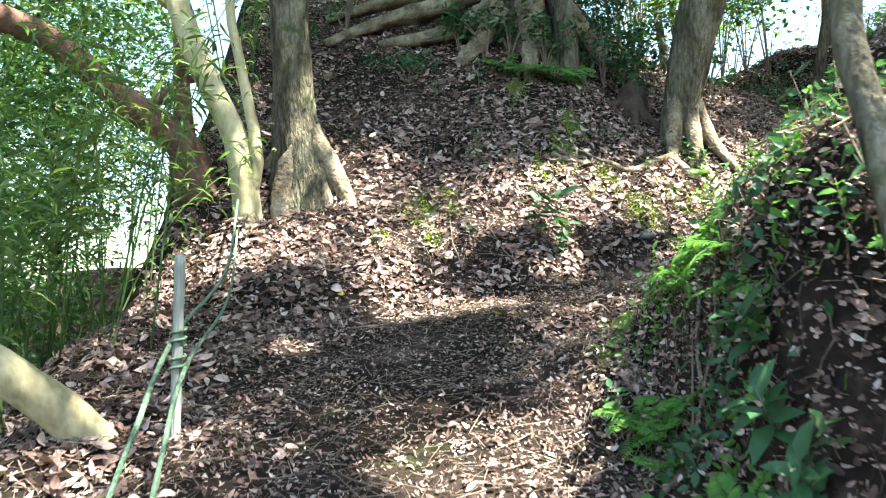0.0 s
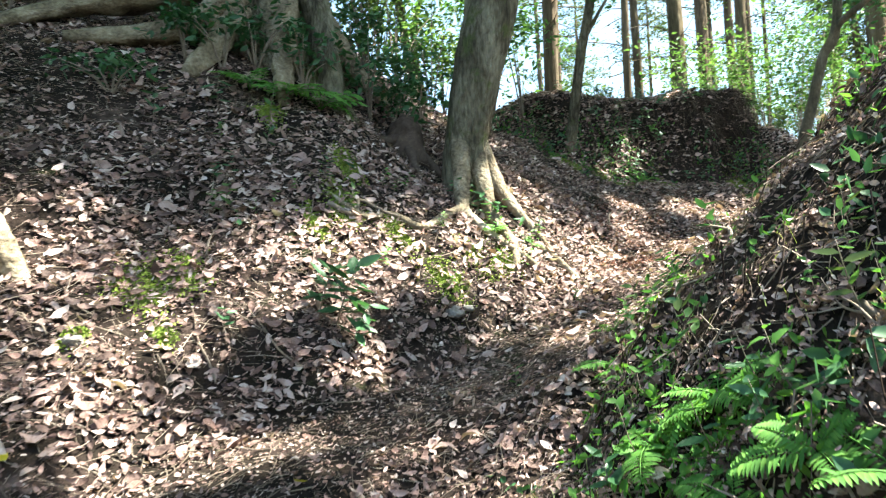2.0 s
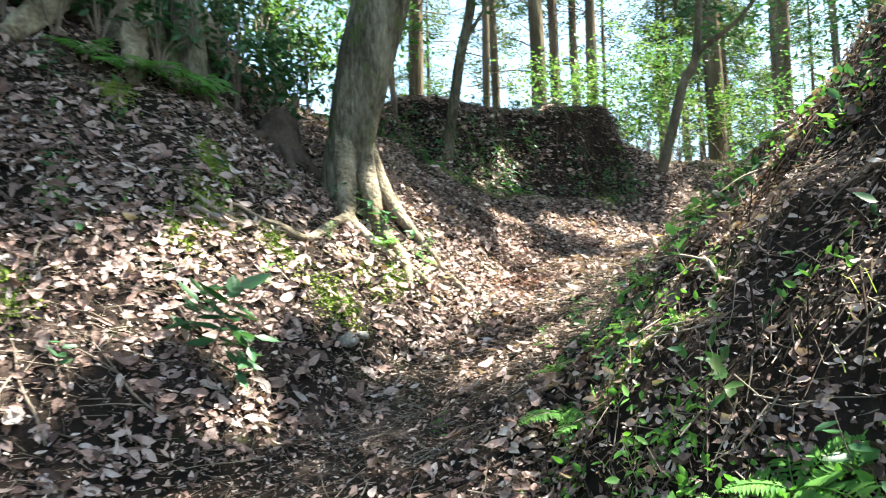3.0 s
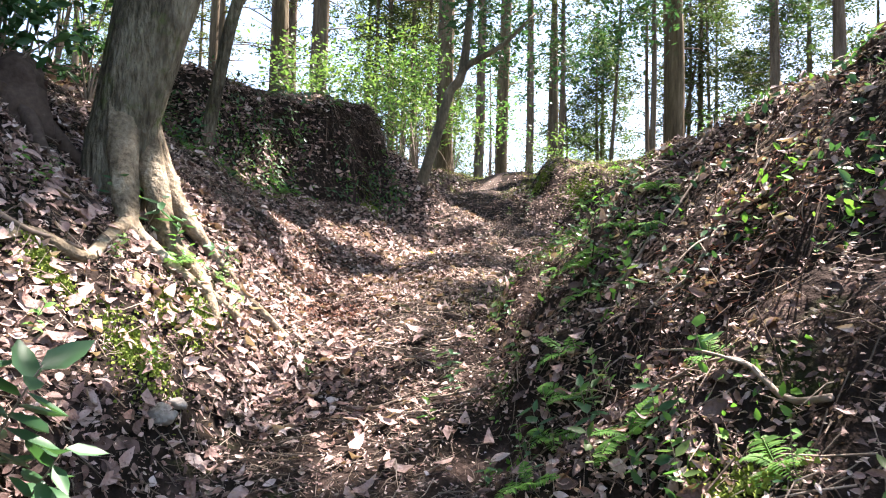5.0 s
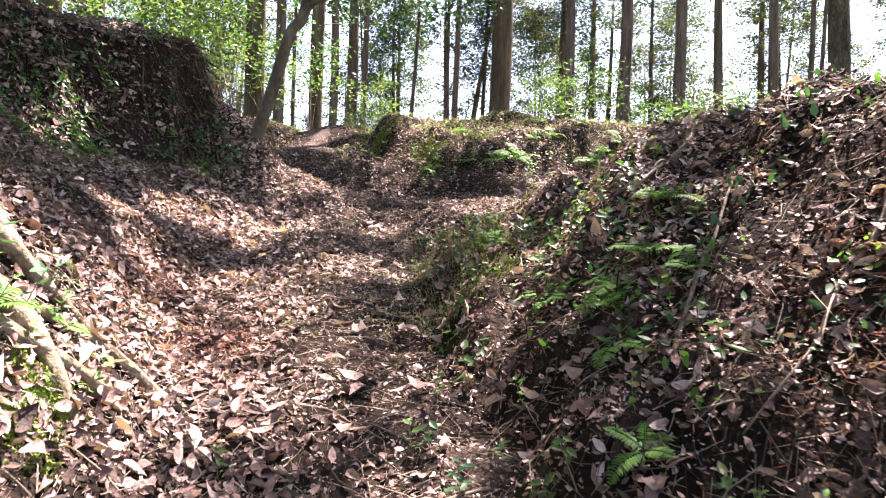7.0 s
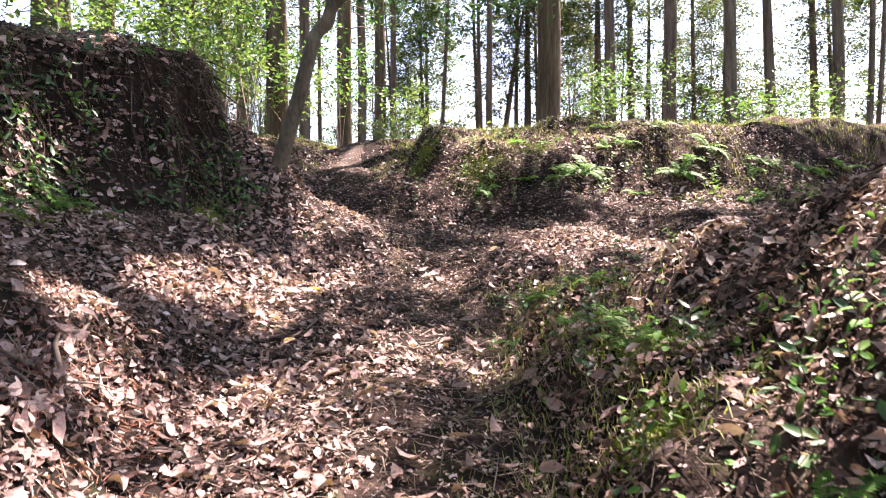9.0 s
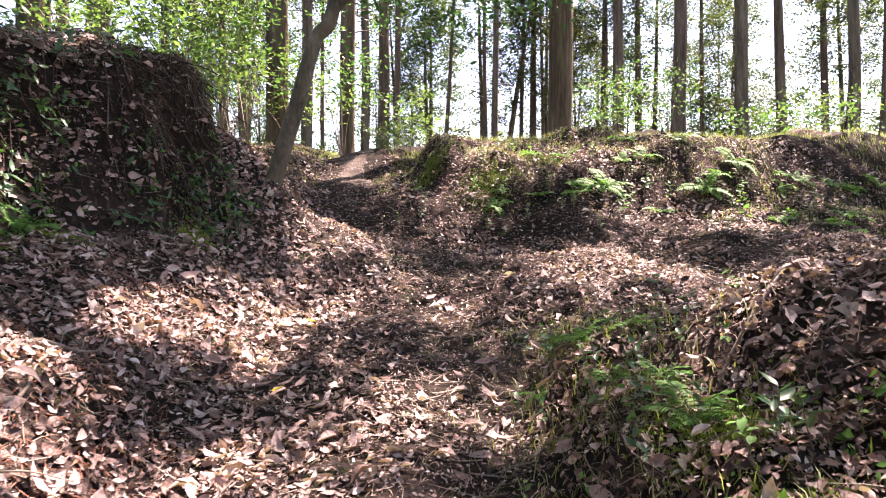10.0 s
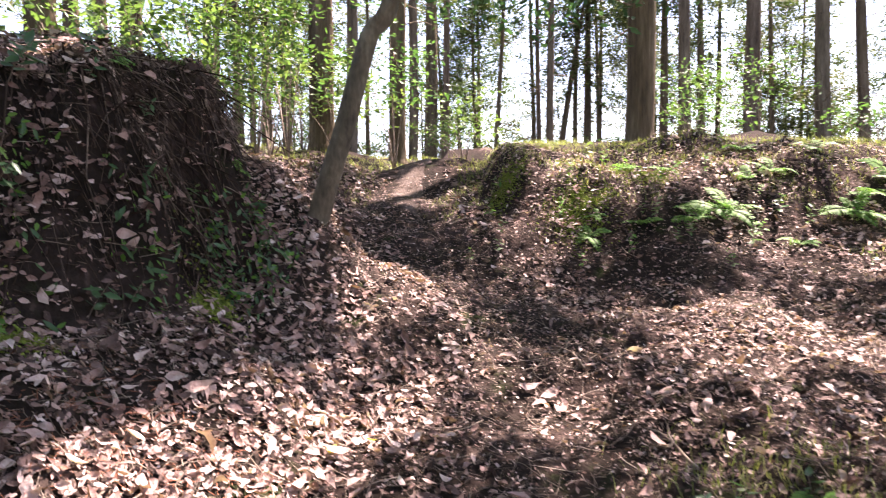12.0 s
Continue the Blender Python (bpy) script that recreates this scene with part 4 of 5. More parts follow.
g = np.random.default_rng(31)
MOSS_SPOTS = [(-0.2, 6.5, 0.2), (0.05, 6.6, 0.16), (-0.55, 6.1, 0.08), (0.8, 7.85, 0.14), (1.9, 6.75, 0.2), (1.6, 6.95, 0.14), (1.2, 7.05, 0.18), (2.3, 7.0, 0.18), (2.6, 7.1, 0.15), (1.35, 7.4, 0.15), (-0.1, 6.2, 0.08), (0.95, 6.9, 0.12),
              (7.6, 9.35, 0.16), (5.6, 9.55, 0.25), (4.9, 9.6, 0.2), (6.3, 9.5, 0.2), (1.8, 4.3, 0.2), (5.2, 5.8, 0.25), (4.6, 5.8, 0.2), (11.2, 7.6, 0.4), (11.6, 8.4, 0.22), (11.9, 7.0, 0.4)]
pts = np.vstack([on_land(x + g.normal(size=int(6000 * r)) * r * 0.42, y + g.normal(size=int(6000 * r)) * r * 0.42, 0.02) for x, y, r in MOSS_SPOTS])
tagged(new("moss_patches", blades("moss_patches", pts, 0.014, 0.018, MOSS, 1)), "bright green moss cushions on the soil", "moss", kind="stuff")

t = g.uniform(0, 1, 2200)
x = np.interp(t, [0, 1], [4.4, 7.6]) + g.normal(size=len(t)) * 0.2
y = np.interp(t, [0, 0.5, 1], [5.85, 6.25, 6.45]) + g.normal(size=len(t)) * 0.25
gp = on_land(x, y)
x, y = g.uniform(11.2, 14.5, 14000), g.uniform(0.5, 9.3, 14000)
keep = lump(x, y, 0.5, 9) + 0.25 * (x > 11.6) > 0.05
gp = np.vstack([gp, on_land(x[keep], y[keep])])
x, y = g.uniform(11.5, 20, 16000), g.uniform(8.3, 15.5, 16000)
keep = (np.abs(along(x, y, T2)[1]) > 0.45) & (lump(x, y, 0.8, 24) > -0.25)
gp = np.vstack([gp, on_land(x[keep], y[keep])])
x, y = g.uniform(0.7, 1.6, 500), g.uniform(1.5, 4.2, 500)
gp = np.vstack([gp, on_land(x, y)])
tagged(new("grass", blades("grass", gp, 0.075, 0.005, GRASS, 2, 0.9)), "sparse pale green grass on the spur and ridge", "grass", kind="stuff")


# small creeping leaves on the steep faces
g = np.random.default_rng(33)
x, y = np.concatenate([g.uniform(0.5, 5.2, 60000), g.uniform(0.8, 1.5, 9000)]), np.concatenate([g.uniform(0.8, 6.0, 60000), g.uniform(0.9, 4.0, 9000)])
zc, d, s = along(x, y, T2)
st = 1 / normal_at(x, y)[:, 2]
keep = (d < -0.75) & (st > 1.3) & (g.uniform(0, 1, len(x)) < np.clip(0.2 + 1.9 * lump(x, y, 0.3, 12), 0, 1) * np.interp(y - 0.35 * x, [2.5, 4.5], [0.9, 0.25]))
x1, y1 = x[keep], y[keep]
x, y = g.uniform(4.3, 8.7, 60000), g.uniform(9.2, 10.4, 60000)
keep = (land(x, y) < np.interp(x, [6.6, 7.6, 8.4], [4.6, 4.35, 4.3])) & (1 / normal_at(x, y)[:, 2] > 1.4) & (g.uniform(0, 1, len(x)) < np.clip(0.2 + 0.6 * lump(x, y, 0.5, 13) + 0.6 * lump(x, y, 0.15, 20), 0, 1))
mound_spots = x[keep], y[keep]


def creepers(x, y, size, material, label, g, slim=0.5, droop=0.4):
    nrm = normal_at(x, y)
    p = on_land(x, y) + nrm * g.uniform(0.005, 0.06, len(x))[:, None]
    al = unit(g.normal(size=p.shape) + nrm * 0.5 - [0, 0, droop])
    ln = g.uniform(0.4, 1.3, len(x)) * size
    tagged(new("creeping_plants", soup("creeping_plants", leaf_verts(p, al, unit(nrm + g.normal(size=p.shape) * 0.5 + [0, 0, 0.3]), ln, ln * slim, 0.15, 0.1), LEAF_FACES, material)), label, "plants", kind="stuff")


half = lump(x1, y1, 0.22, 14) > 0.02
creepers(x1[half], y1[half], 0.042, FERN, "small green creeping plants on the steep bank", g)
creepers(x1[~half][::2], y1[~half][::2], 0.055, GLOSSY, "dark green creeping plants on the steep bank", g)
mx, my = mound_spots
creepers(mx[::3], my[::3], 0.085, GLOSSY, "dark green creeping plants with narrow drooping leaves on the cut earth face", g, 0.26, 1.3)
creepers(mx[1::3], my[1::3], 0.05, FERN, "small green plants on the cut earth face", g, 0.45, 0.6)
creepers(mx[2::3], my[2::3], 0.07, DECAYED, "dark dead leaves caught on the cut earth face", g, 0.45, 0.9)
# thin roots and stems hanging on the steep face
x, y = g.uniform(0.7, 4.5, 9000), g.uniform(0.8, 5.6, 9000)
zc, d, s = along(x, y, T2)
nrm = normal_at(x, y)
keep = (d < -0.8) & (nrm[:, 2] < 0.72) & (g.uniform(0, 1, len(x)) < 0.45)
nrm = nrm[keep]
p = on_land(x[keep], y[keep]) + nrm * 0.015
al = unit(-np.stack([0 * nrm[:, 0], 0 * nrm[:, 0], 0 * nrm[:, 0] + 1], 1) + nrm * nrm[:, 2:3] + g.normal(size=nrm.shape) * 0.25)
hang_roots = (p, al, unit(nrm - al * (nrm * al).sum(1, keepdims=True)), g.uniform(0.05, 0.35, len(p)))


# ---- litter ----
def scatter(n, x0, x1, y0, y1, g):
    return g.uniform(x0, x1, n), g.uniform(y0, y1, n)


def lying(x, y, g, tilt, lift):
    """Places, directions and normals for pieces lying loosely on the ground."""
    nrm = normal_at(x, y)
    p = np.stack([x, y, land(x, y)], 1) + nrm * lift[:, None]
    up = unit(nrm + g.normal(size=nrm.shape) * tilt)
    a = g.uniform(0, 6.28, len(x))
    al = np.stack([np.cos(a), np.sin(a), 0 * a], 1)
    al = unit(al - up * (al * up).sum(1, keepdims=True))
    return p, al, up


g = np.random.default_rng(41)
x, y = scatter(330000, -2.6, 13.2, -0.5, 11.5, g)
x, y = np.concatenate([x, g.uniform(0.85, 1.5, 9000)]), np.concatenate([y, g.uniform(0.9, 4.0, 9000)])
zc, d, s = along(x, y, T2)
near = np.interp(np.hypot(x - 2.2, y - 5.8), [0, 4.5, 8, 12], [1, 1, 0.55, 0.45])
tg = tread_gap(x, d)
tread = smooth01(0.12, 0.6, tg + 0.25 * lump(x, y, 0.5, 6))
clump = 0.58 + 1.0 * lump(x, y, 0.45, 7) + 0.5 * lump(x, y, 1.0, 22) + 0.5 * lump(x, y, 0.16, 8)
steepness = 1 / normal_at(x, y)[:, 2]
early = smooth01(5.2, 4.2, y + 0.3 * x) * smooth01(1.1, 0.7, np.abs(d))
spur_side = (d < -0.75) & (x < 4.5) & (x > 1.9)
upper = smooth01(7.3, 7.8, y) * (x < 2.4)
bank = (d < -0.6) & (x < 2.3) & (y < 4.3)
chance = near * np.where(bank, 1.6, 1) * (1 - 0.15 * early) * np.where(spur_side, np.clip(0.7 + 2.0 * lump(x, y, 0.28, 15), 0.3, 1.5), 1) * (1 - 0.5 * upper) * (1 - 0.75 * smooth01(8.3, 10.0, x) * smooth01(0.6, 0.35, tg)) * np.maximum(0.31 + 0.6 * tread, 0.6 * early) * np.where((d > 0.1) & (x > 3.5), 1.3, 1) * np.clip(clump, 0.15, 1.2) * np.clip(steepness, 1, 2.2) * np.where((steepness > 1.8) & (x > 2), np.where(x > 4.4, np.where(x > 7.1, 0.3, 1.1), 0.75), 1)
keep = g.uniform(0, 1, len(x)) < chance
x, y, d, tread, early, bank = x[keep], y[keep], d[keep], tread[keep], early[keep], bank[keep]
p, al, up = lying(x, y, g, 0.36, g.uniform(0.0, 0.04, len(x)))
big = np.where((d > 0.1) & (x > 3.5), 0.88, np.where(d < -0.7, 0.78, 1.0)) * (0.6 + 0.4 * tread) * np.where(bank, 0.62, 1)
ln = big * (1 - 0.3 * early) * np.clip(np.exp(g.normal(size=len(x)) * 0.42) * 0.053, 0.018, 0.13)
wd, fo, cu, tw = ln * g.uniform(0.26, 0.58, len(x)), g.uniform(-0.2, 0.5, len(x)), g.uniform(-0.7, 0.9, len(x)), g.uniform(-1.2, 1.2, len(x))
p = p - al * ln[:, None] * 0.5
close = (np.abs(d) < 1.7) & (x < 7.2) & (y > 1.2)
rotten = g.uniform(0, 1, len(x)) < np.where(d < -0.7, 0.5, 0.4) + 0.5 * lump(x, y, 0.6, 18)
p[rotten] -= up[rotten] * 0.008
for sort, paint, label in ((~rotten, DEAD, "brown and grey dead leaves"), (rotten, DECAYED, "dark half-rotten dead leaves")):
    k = close & sort
    litter = tagged(new("leaf_litter", soup("leaf_litter", fine_leaf_verts(*(v[k] for v in (p, al, up, ln, wd, fo, cu, tw))), FINE_FACES, paint)), "thick litter of " + label, "leaf litter", kind="stuff")
    k = ~close & sort
    tagged(new("leaf_litter", soup("leaf_litter", leaf_verts(*(v[k] for v in (p, al, up, ln, wd, fo, cu))), LEAF_FACES, paint)), label + " on the upper slopes and ridge", "leaf litter", kind="stuff")

# crumbs of leaf and bark
x, y = scatter(190000, -2.4, 12.8, 0.3, 10.8, g)
keep = g.uniform(0, 1, len(x)) < np.interp(np.hypot(x - 2.2, y - 5.8), [0, 4, 9], [1, 0.85, 0.55])
x, y = x[keep], y[keep]
p, al, up = lying(x, y, g, 0.5, g.uniform(0.0, 0.025, len(x)))
ln = g.uniform(0.008, 0.032, len(x))
v = leaf_verts(p, al, up, ln, ln * g.uniform(0.3, 0.8, len(x)), 0.1, 0.0)
tagged(new("leaf_crumbs", soup("leaf_crumbs", v[:, [0, 4, 1, 7]], [(0, 1, 2, 3)], DEAD)), "crumbled dead leaves and bark on the soil", "leaf litter", kind="stuff")

# rust-coloured needle sprays
x = np.concatenate([g.normal(size=900) * s + cx for cx, cy, s in [(3.93, 7.2, 0.18), (5.2, 8.4, 0.3), (4.4, 8.0, 0.25), (6.2, 8.7, 0.3), (2.0, 9.2, 0.4), (3.0, 4.3, 0.25)]])
y = np.concatenate([g.normal(size=900) * s + cy for cx, cy, s in [(3.93, 7.2, 0.18), (5.2, 8.4, 0.3), (4.4, 8.0, 0.25), (6.2, 8.7, 0.3), (2.0, 9.2, 0.4), (3.0, 4.3, 0.25)]])
p, al, up = lying(x, y, g, 0.4, g.uniform(0.005, 0.04, len(x)))
tagged(new("needle_litter", soup("needle_litter", leaf_verts(p, al, up, g.uniform(0.025, 0.075, len(x)), 0.0035, 0.1, 0.1), LEAF_FACES, RUST)), "rust-red dead conifer needles lying in patches", "needles", kind="stuff")


def sticks_mesh(name, p, al, up, ln, r, g, material=TWIG):
    """Thin bent three-sided sticks."""
    side = np.cross(up, al)
    ring = [side, -0.5 * side + 0.87 * up, -0.5 * side - 0.87 * up]
    mid = p + up * (g.uniform(-0.06, 0.06, len(p)) * ln)[:, None] + side * (g.normal(size=len(p)) * 0.08 * ln)[:, None]
    r = r[:, None]
    v = [c + o * r * k for c, k in ((p - al * ln[:, None] * 0.5, 1.0), (mid, 0.85), (p + al * ln[:, None] * 0.5, 0.35)) for o in ring]
    faces = [(i + 3 * k, (i + 1) % 3 + 3 * k, (i + 1) % 3 + 3 * k + 3, i + 3 * k + 3) for k in range(2) for i in range(3)]
    return soup(name, np.stack(v, 1), faces, material)


x, y = scatter(60000, -2.4, 12.8, 0.2, 11, g)
near = np.interp(np.hypot(x - 2.2, y - 5.8), [0, 4.5, 9], [1, 0.9, 0.3])
keep = g.uniform(0, 1, len(x)) < near
x, y = x[keep], y[keep]
p, al, up = lying(x, y, g, 0.2, g.uniform(0.005, 0.03, len(x)))
ln = 0.05 + 0.22 * g.uniform(0, 1, len(x)) ** 3
tagged(new("twig_litter", sticks_mesh("twig_litter", p, al, up, ln, 0.0012 + 0.012 * ln * g.uniform(0.4, 1, len(x)), g)), "fine dead twigs strewn among the leaves", "twigs", kind="stuff")


p, al, up, ln = hang_roots
tagged(new("bank_rootlets", sticks_mesh("bank_rootlets", p, al, up, ln, g.uniform(0.001, 0.004, len(p)), g, DARKROOT)), "thin roots and dead stems hanging on the steep bank", "roots", kind="stuff")


def branch(x, y, a, length, r, seed, lift=0.02, label="bare grey dead branch lying on the leaf litter", bend=0.15):
    g = np.random.default_rng(seed)
    k = np.linspace(-0.5, 0.5, 6)
    px, py = x + math.cos(a) * k * length + g.normal(size=6) * bend * length * 0.2, y + math.sin(a) * k * length + g.normal(size=6) * bend * length * 0.2
    q = on_land(px, py, lift + r)
    pts = [(*c, r * (1 - 0.13 * i)) for i, c in enumerate(q)]
    ob = thing("dead_branch", tuple(q[0]), label, "branch", "dead branches")
    part("stick", tubes("stick", [pts], TWIG, 14, 6, 0.12), ob)
    e = q[3] + np.array([math.cos(a + 0.7), math.sin(a + 0.7), 0.12]) * length * 0.28
    part("side_twig", tubes("side_twig", [[(*q[2], r * 0.5), (*((q[2] + e) / 2 + [0, 0, 0.02]), r * 0.4), (*e, r * 0.15)]], TWIG, 8, 5, 0.1), ob)


g = np.random.default_rng(51)
for i, (x, y, a, l, r) in enumerate([(5.7, 5.5, 2.2, 0.7, 0.016), (4.3, 4.9, 2.5, 0.8, 0.012), (3.6, 4.75, -0.4, 0.9, 0.012), (3.0, 4.5, 2.2, 0.7, 0.01), (4.8, 8.3, 0.5, 0.9, 0.012), (4.4, 8.0, -0.6, 0.7, 0.01), (5.5, 8.6, 0.2, 1.0, 0.01),
                                     (3.5, 7.9, 0.3, 0.8, 0.01), (1.5, 7.05, 0.15, 0.9, 0.02), (0.3, 7.0, 1.2, 0.6, 0.008), (0.1, 6.2, 1.9, 0.4, 0.008), (1.2, 4.4, 0.6, 0.5, 0.008), (2.2, 4.3, 1.0, 0.7, 0.012), (1.1, 3.1, 1.3, 0.6, 0.01),
                                     (0.95, 2.7, 0.9, 0.7, 0.012), (1.3, 2.4, 2.0, 0.7, 0.014), (-0.4, 5.0, 0.2, 0.5, 0.008), (6.5, 8.3, 0.8, 0.7, 0.008), (8.6, 7.4, 0.3, 0.6, 0.008), (9.5, 6.0, 0.2, 0.9, 0.01)]):
    branch(x, y, a, l, r, 700 + i)
for i in range(46):
    x, y = g.uniform(-1, 9.5), g.uniform(3.8, 9.5)
    if abs(along(np.array([x]), np.array([y]), T2)[1][0]) > 0.45:
        branch(x, y, g.uniform(0, 6.28), g.uniform(0.25, 0.7), g.uniform(0.004, 0.009), 800 + i, label="thin dead twig lying on the leaf litter")

def leaning(pts, label, material):
    ob = thing("leaning_branch", pts[0][:3], label, "branch")
    part("stick", tubes("stick", [pts], material, 18, 8, 0.1), ob)
    (x, y, z, r), (a, b, c, _) = pts[1], pts[2]
    for k in (0.2, 0.7):
        x0, y0, z0 = x + (a - x) * k, y + (b - y) * k, z + (c - z) * k
        part("side_twig", tubes("side_twig", [[(x0, y0, z0, r * 0.4), (x0 + 0.02, y0 + 0.1, z0 + 0.12 * k, r * 0.3), (x0 + 0.08, y0 + 0.2, z0 + 0.1, r * 0.12)]], material, 8, 5, 0.1), ob)


leaning([(1.0, 1.45, 1.2, 0.035), (1.05, 1.7, 1.84, 0.04), (1.1, 1.92, 2.25, 0.042), (1.25, 2.1, 2.9, 0.045)], "mossy green branch leaning on the steep bank", GREYBARK)
leaning([(1.0, 2.55, 1.45, 0.012), (1.1, 2.35, 1.63, 0.013), (1.21, 1.95, 1.77, 0.014), (1.3, 1.6, 2.0, 0.015)], "pale dead stick leaning on the steep bank", TWIG)

# hanging rootlets on the cut face
g = np.random.default_rng(61)
n = 9000
a = radians(1) * g.uniform(-115, 20, n)
ca, sa = np.cos(a), np.sin(a)
q = 1 / (np.abs(ca) ** 5 + np.abs(sa) ** 5) ** 0.2
w = smooth01(radians(-95), radians(-35), a) * 0.8 + 0.12
k = g.uniform(0, 1, n) < w
ca, sa, q = ca[k], sa[k], q[k]
n = len(ca)
f = g.uniform(0.91, 1.12, n)
x = 6.4 + 1.8 * q * f * ca
y = 11.58 - 0.16 * (x - 7) + 1.85 * q * f * sa
p = on_land(x, y, 0.0) + np.stack([ca, sa, 0 * ca], 1) * 0.03
al = unit(np.stack([ca * 0.35, sa * 0.35, -1 + 0 * ca], 1) + g.normal(size=(n, 3)) * g.uniform(0.15, 0.75, (n, 1)))
up = unit(np.stack([ca, sa, 0.2 + 0 * ca], 1))
up = unit(up - al * (up * al).sum(1, keepdims=True))
ln = 0.06 + 0.6 * g.uniform(0, 1, n) ** 1.8
tagged(new("hanging_rootlets", sticks_mesh("hanging_rootlets", p + al * ln[:, None] * 0.4, al, up, ln, 0.001 + 0.006 * g.uniform(0, 1, n) ** 2.5, g, DARKROOT)), "mat of thin brown roots hanging from the cut earth face", "roots", kind="stuff")

# ---- stake and ropes ----
stake = thing("stake", (-1.2, 3.29, 0.45), "weathered grey-green wooden stake driven in at the valley edge", "stake")
part("post", tubes("post", [[(-1.215, 3.29, 0.4, 0.024), (-1.21, 3.29, 1.0, 0.024), (-1.205, 3.29, 1.6, 0.024), (-1.205, 3.29, 1.64, 0.021)]], STAKEM, 10, 10, 0.02), stake)
for z in (1.28, 1.16):
    k = np.linspace(0, 2 * math.pi * 2.2, 26)
    part("rope_wrap", tubes("rope_wrap", [[(-1.207 + 0.033 * math.cos(a), 3.29 + 0.033 * math.sin(a), z + 0.006 * a - 0.04, 0.008) for a in k]], ROPE, 60, 6, 0.1), stake)
rope = thing("rope", (-1.6, 6.05, 2.2), "faded green rope tied between the pale tree and the stake", "rope")
part("strand", tubes("strand", [[(-1.72, 6.0, 2.25, 0.01), (-1.42, 4.7, 1.62, 0.01), (-1.24, 3.33, 1.28, 0.01), (-1.2, 2.8, 0.92, 0.011), (-1.15, 2.3, 0.6, 0.012), (-1.1, 1.6, 0.3, 0.012)]], ROPE, 40, 8, 0.12), rope)
part("strand", tubes("strand", [[(-1.72, 6.0, 2.0, 0.009), (-1.4, 4.7, 1.45, 0.009), (-1.17, 3.3, 1.15, 0.01), (-1.05, 2.7, 0.85, 0.01), (-0.98, 2.3, 0.55, 0.011), (-0.95, 1.6, 0.25, 0.011)]], ROPE, 40, 8, 0.12), rope)


def rock(x, y, s, seed, label):
    g = np.random.default_rng(seed)
    bm = bmesh.new()
    bmesh.ops.create_icosphere(bm, subdivisions=3, radius=1)
    for v in bm.verts:
        k = 1 + 0.35 * noise.noise(v.co * 1.3 + Vector((seed, 0, 0))) + 0.1 * noise.noise(v.co * 4)
        v.co = Vector((v.co.x * k * s, v.co.y * k * s * 0.7, v.co.z * k * s * 0.5))
    me = bpy.data.meshes.new("rock")
    bm.to_mesh(me)
    bm.free()
    me.materials.append(STONE)
    me.shade_smooth()
    ob = new("rock", me)
    ob.matrix_basis = pose(x, y, h1(x, y) + s * 0.15, 0, 0, seed * 40)
    return tagged(ob, label, "rock")


stump = thing("stump", (2.2, 8.3, h1(2.2, 8.3)), "rotten dark brown stump between the two trees", "stump")
z = h1(2.2, 8.3)
part("body", tubes("body", [[(2.2, 8.32, z - 0.2, 0.26), (2.2, 8.3, z + 0.05, 0.2), (2.21, 8.28, z + 0.2, 0.15), (2.22, 8.28, z + 0.3, 0.08)]], DARKROOT, 16, 16, 0.12), stump)
for a in (3.6, 4.6, 5.4):
    c, s = math.cos(a), math.sin(a)
    part("root", tubes("root", [[(2.2, 8.3, z + 0.1, 0.08), (2.2 + 0.3 * c, 8.3 + 0.3 * s, h1(2.2 + 0.3 * c, 8.3 + 0.3 * s) + 0.03, 0.05), (2.2 + 0.5 * c, 8.3 + 0.5 * s, h1(2.2 + 0.5 * c, 8.3 + 0.5 * s), 0.02)]], DARKROOT, 10, 7, 0.1), stump)
rock(1.87, 6.55, 0.09, 1, "small brown mossy stone at the foot of the bank")
rock(2.0, 6.6, 0.06, 2, "small brown stone at the foot of the bank")
rock(-0.55, 6.08, 0.07, 3, "small stone half buried in the bank")


# single leaves lying on top
g = np.random.default_rng(71)
DRY = [one_leaf("leaf", l, w, DEAD, f, c) for l, w, f, c in ((0.11, 0.045, 0.2, 0.4), (0.13, 0.05, 0.35, -0.3), (0.1, 0.05, -0.1, 0.6), (0.09, 0.035, 0.3, 0.2), (0.14, 0.06, 0.15, 0.5), (0.12, 0.04, 0.4, 0.1))]
x, y = g.uniform(0.6, 8.5, 900), g.uniform(4.8, 9.2, 900)
off = np.abs(along(x, y, T2)[1])
pick = np.flatnonzero((off > 0.3) & (off < 1.3))[:280]
p, al, up = lying(x[pick], y[pick], g, 0.25, np.full(len(pick), 0.035))
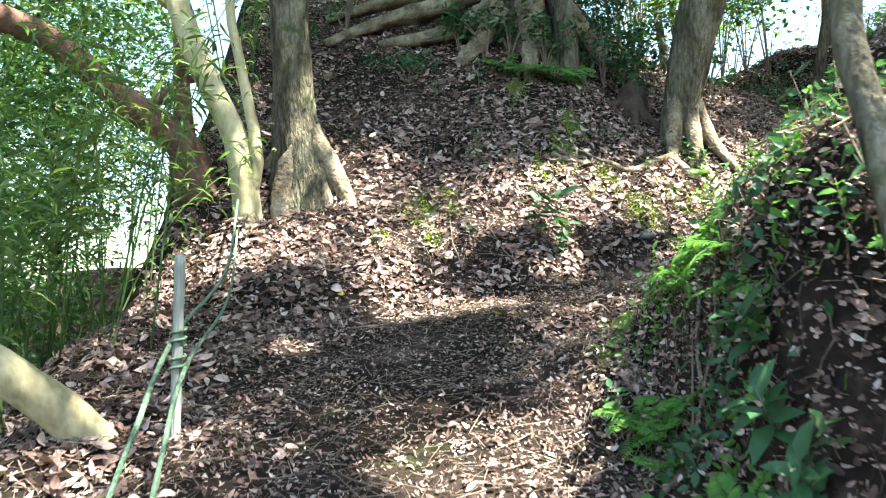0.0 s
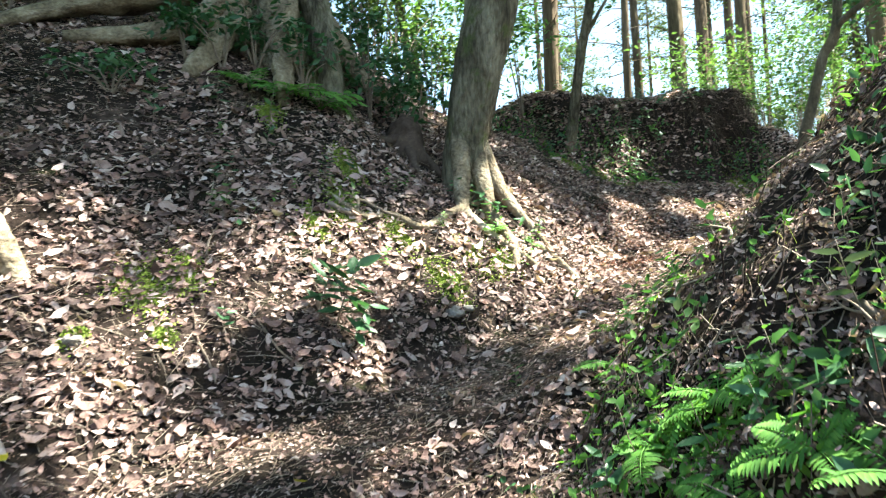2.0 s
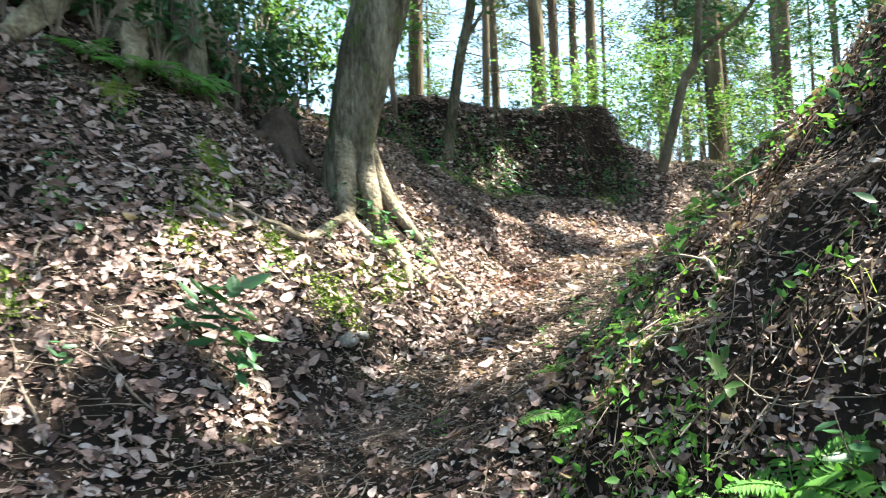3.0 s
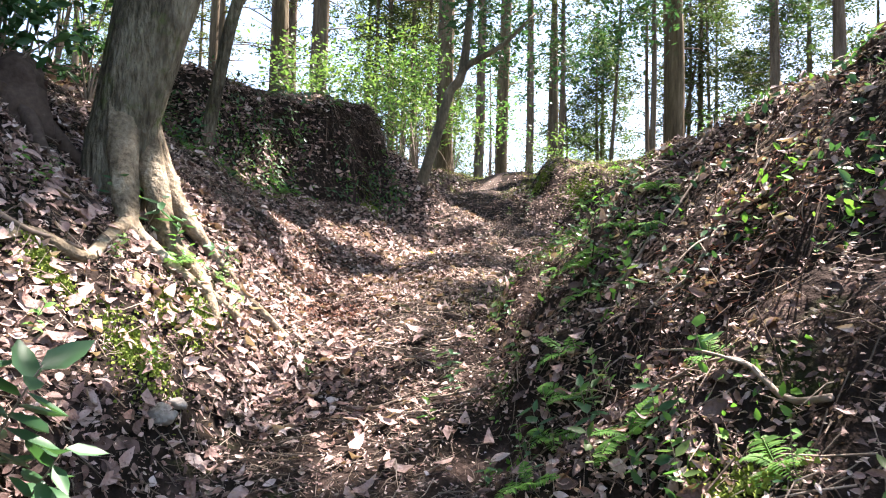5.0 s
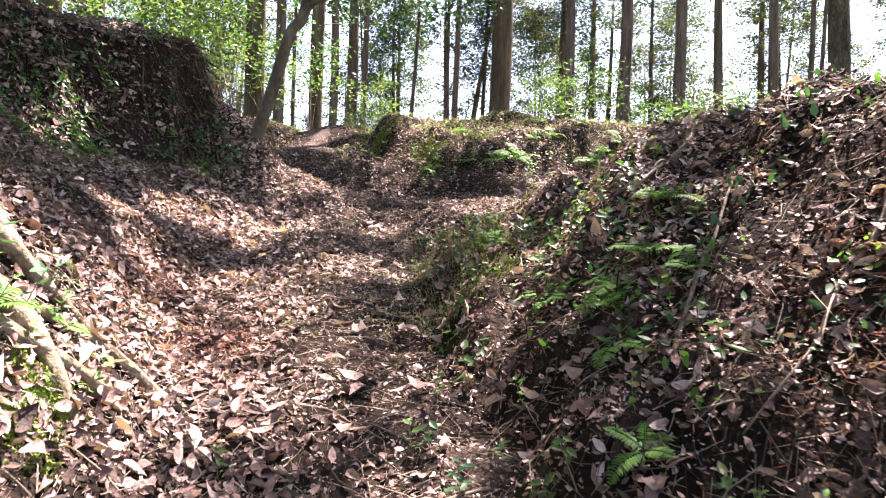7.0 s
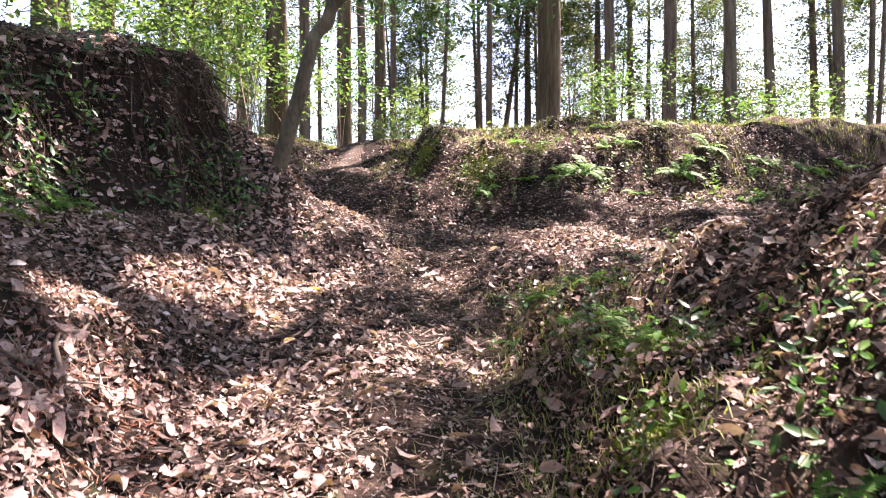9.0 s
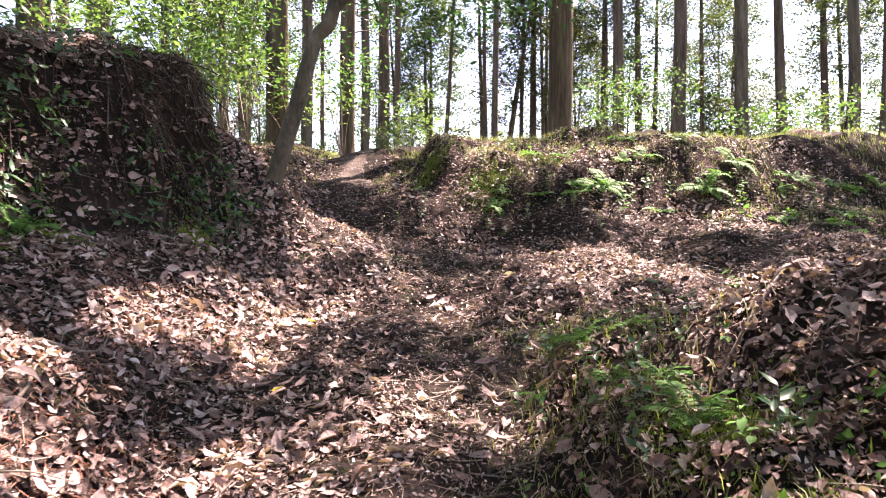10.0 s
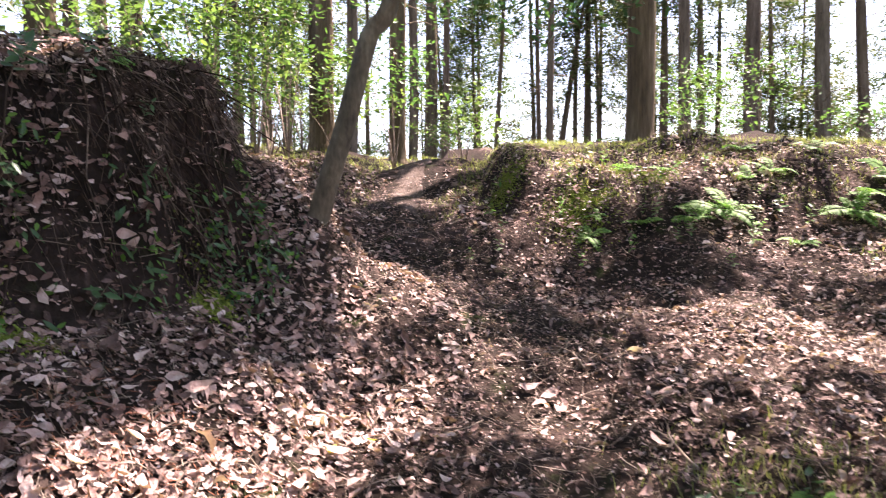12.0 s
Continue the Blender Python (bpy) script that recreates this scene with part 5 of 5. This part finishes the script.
for i in range(len(pick)):
    f = new("leaf", DRY[i % 6])
    f.parent = litter
    a, u = Vector(al[i]), Vector(up[i])
    f.matrix_basis = Matrix.Translation(p[i]) @ Matrix((a, u.cross(a), u)).transposed().to_4x4()
GOLD = one_leaf("fallen_leaf", 0.08, 0.045, YELLOW, 0.1, 0.2)
for i, (x, y) in enumerate([(7.05, 8.35), (-0.79, 5.44), (7.3, 8.2), (0.4, 4.9), (6.0, 7.9)]):
    f = new("fallen_leaf", GOLD)
    f.matrix_basis = pose(x, y, h1(x, y) + 0.045, 12, -15, i * 70)
    tagged(f, "bright yellow fallen leaf on the brown litter", "leaf", "yellow leaves")

leaning([(1.53, 3.30, 2.06, 0.012), (1.4, 3.07, 2.0, 0.011), (1.27, 2.90, 1.89, 0.012), (1.20, 2.88, 1.73, 0.011), (1.13, 2.80, 1.53, 0.012)], "twisted pale vine stem hanging down the steep bank", TWIG)

# packed earth where the trail climbs onto the plateau
rows = T2[(T2[:, 0] > 9.4) & (T2[:, 0] < 14.6)]
mid = spline(rows[:, :2], 130)
way = unit(np.gradient(mid, axis=0))
side = np.stack([-way[:, 1], way[:, 0]], 1)
shift = -np.interp(mid[:, 0], [9.4, 10, 11.5], [0.5, 0.35, 0])[:, None] * side
cols = np.linspace(-1, 1, 9)
half = 0.24 + 0.1 * lump(mid[:, 0], mid[:, 1], 0.4, 31) + 0.12 * lump(mid[:, 0], mid[:, 1], 0.15, 32)
half = half * smooth01(10.9, 12.3, mid[:, 0]) * smooth01(14.5, 13.5, mid[:, 0])
grid = (mid + shift)[:, None] + side[:, None] * (half[:, None] * cols)[..., None]
q = on_land(grid[..., 0].ravel(), grid[..., 1].ravel(), 0.014)
q[:, 2] -= (np.tile(np.abs(cols), len(mid)) > 0.95) * 0.04
ids = (np.arange(len(mid) - 1)[:, None] * 9 + np.arange(8)[None, :]).ravel()
tagged(new("path", mesh_from("path", q, np.stack([ids, ids + 9, ids + 10, ids + 1], 1), TRODDEN, True)), "bare grey-brown packed earth of the trail", "path", kind="structure")
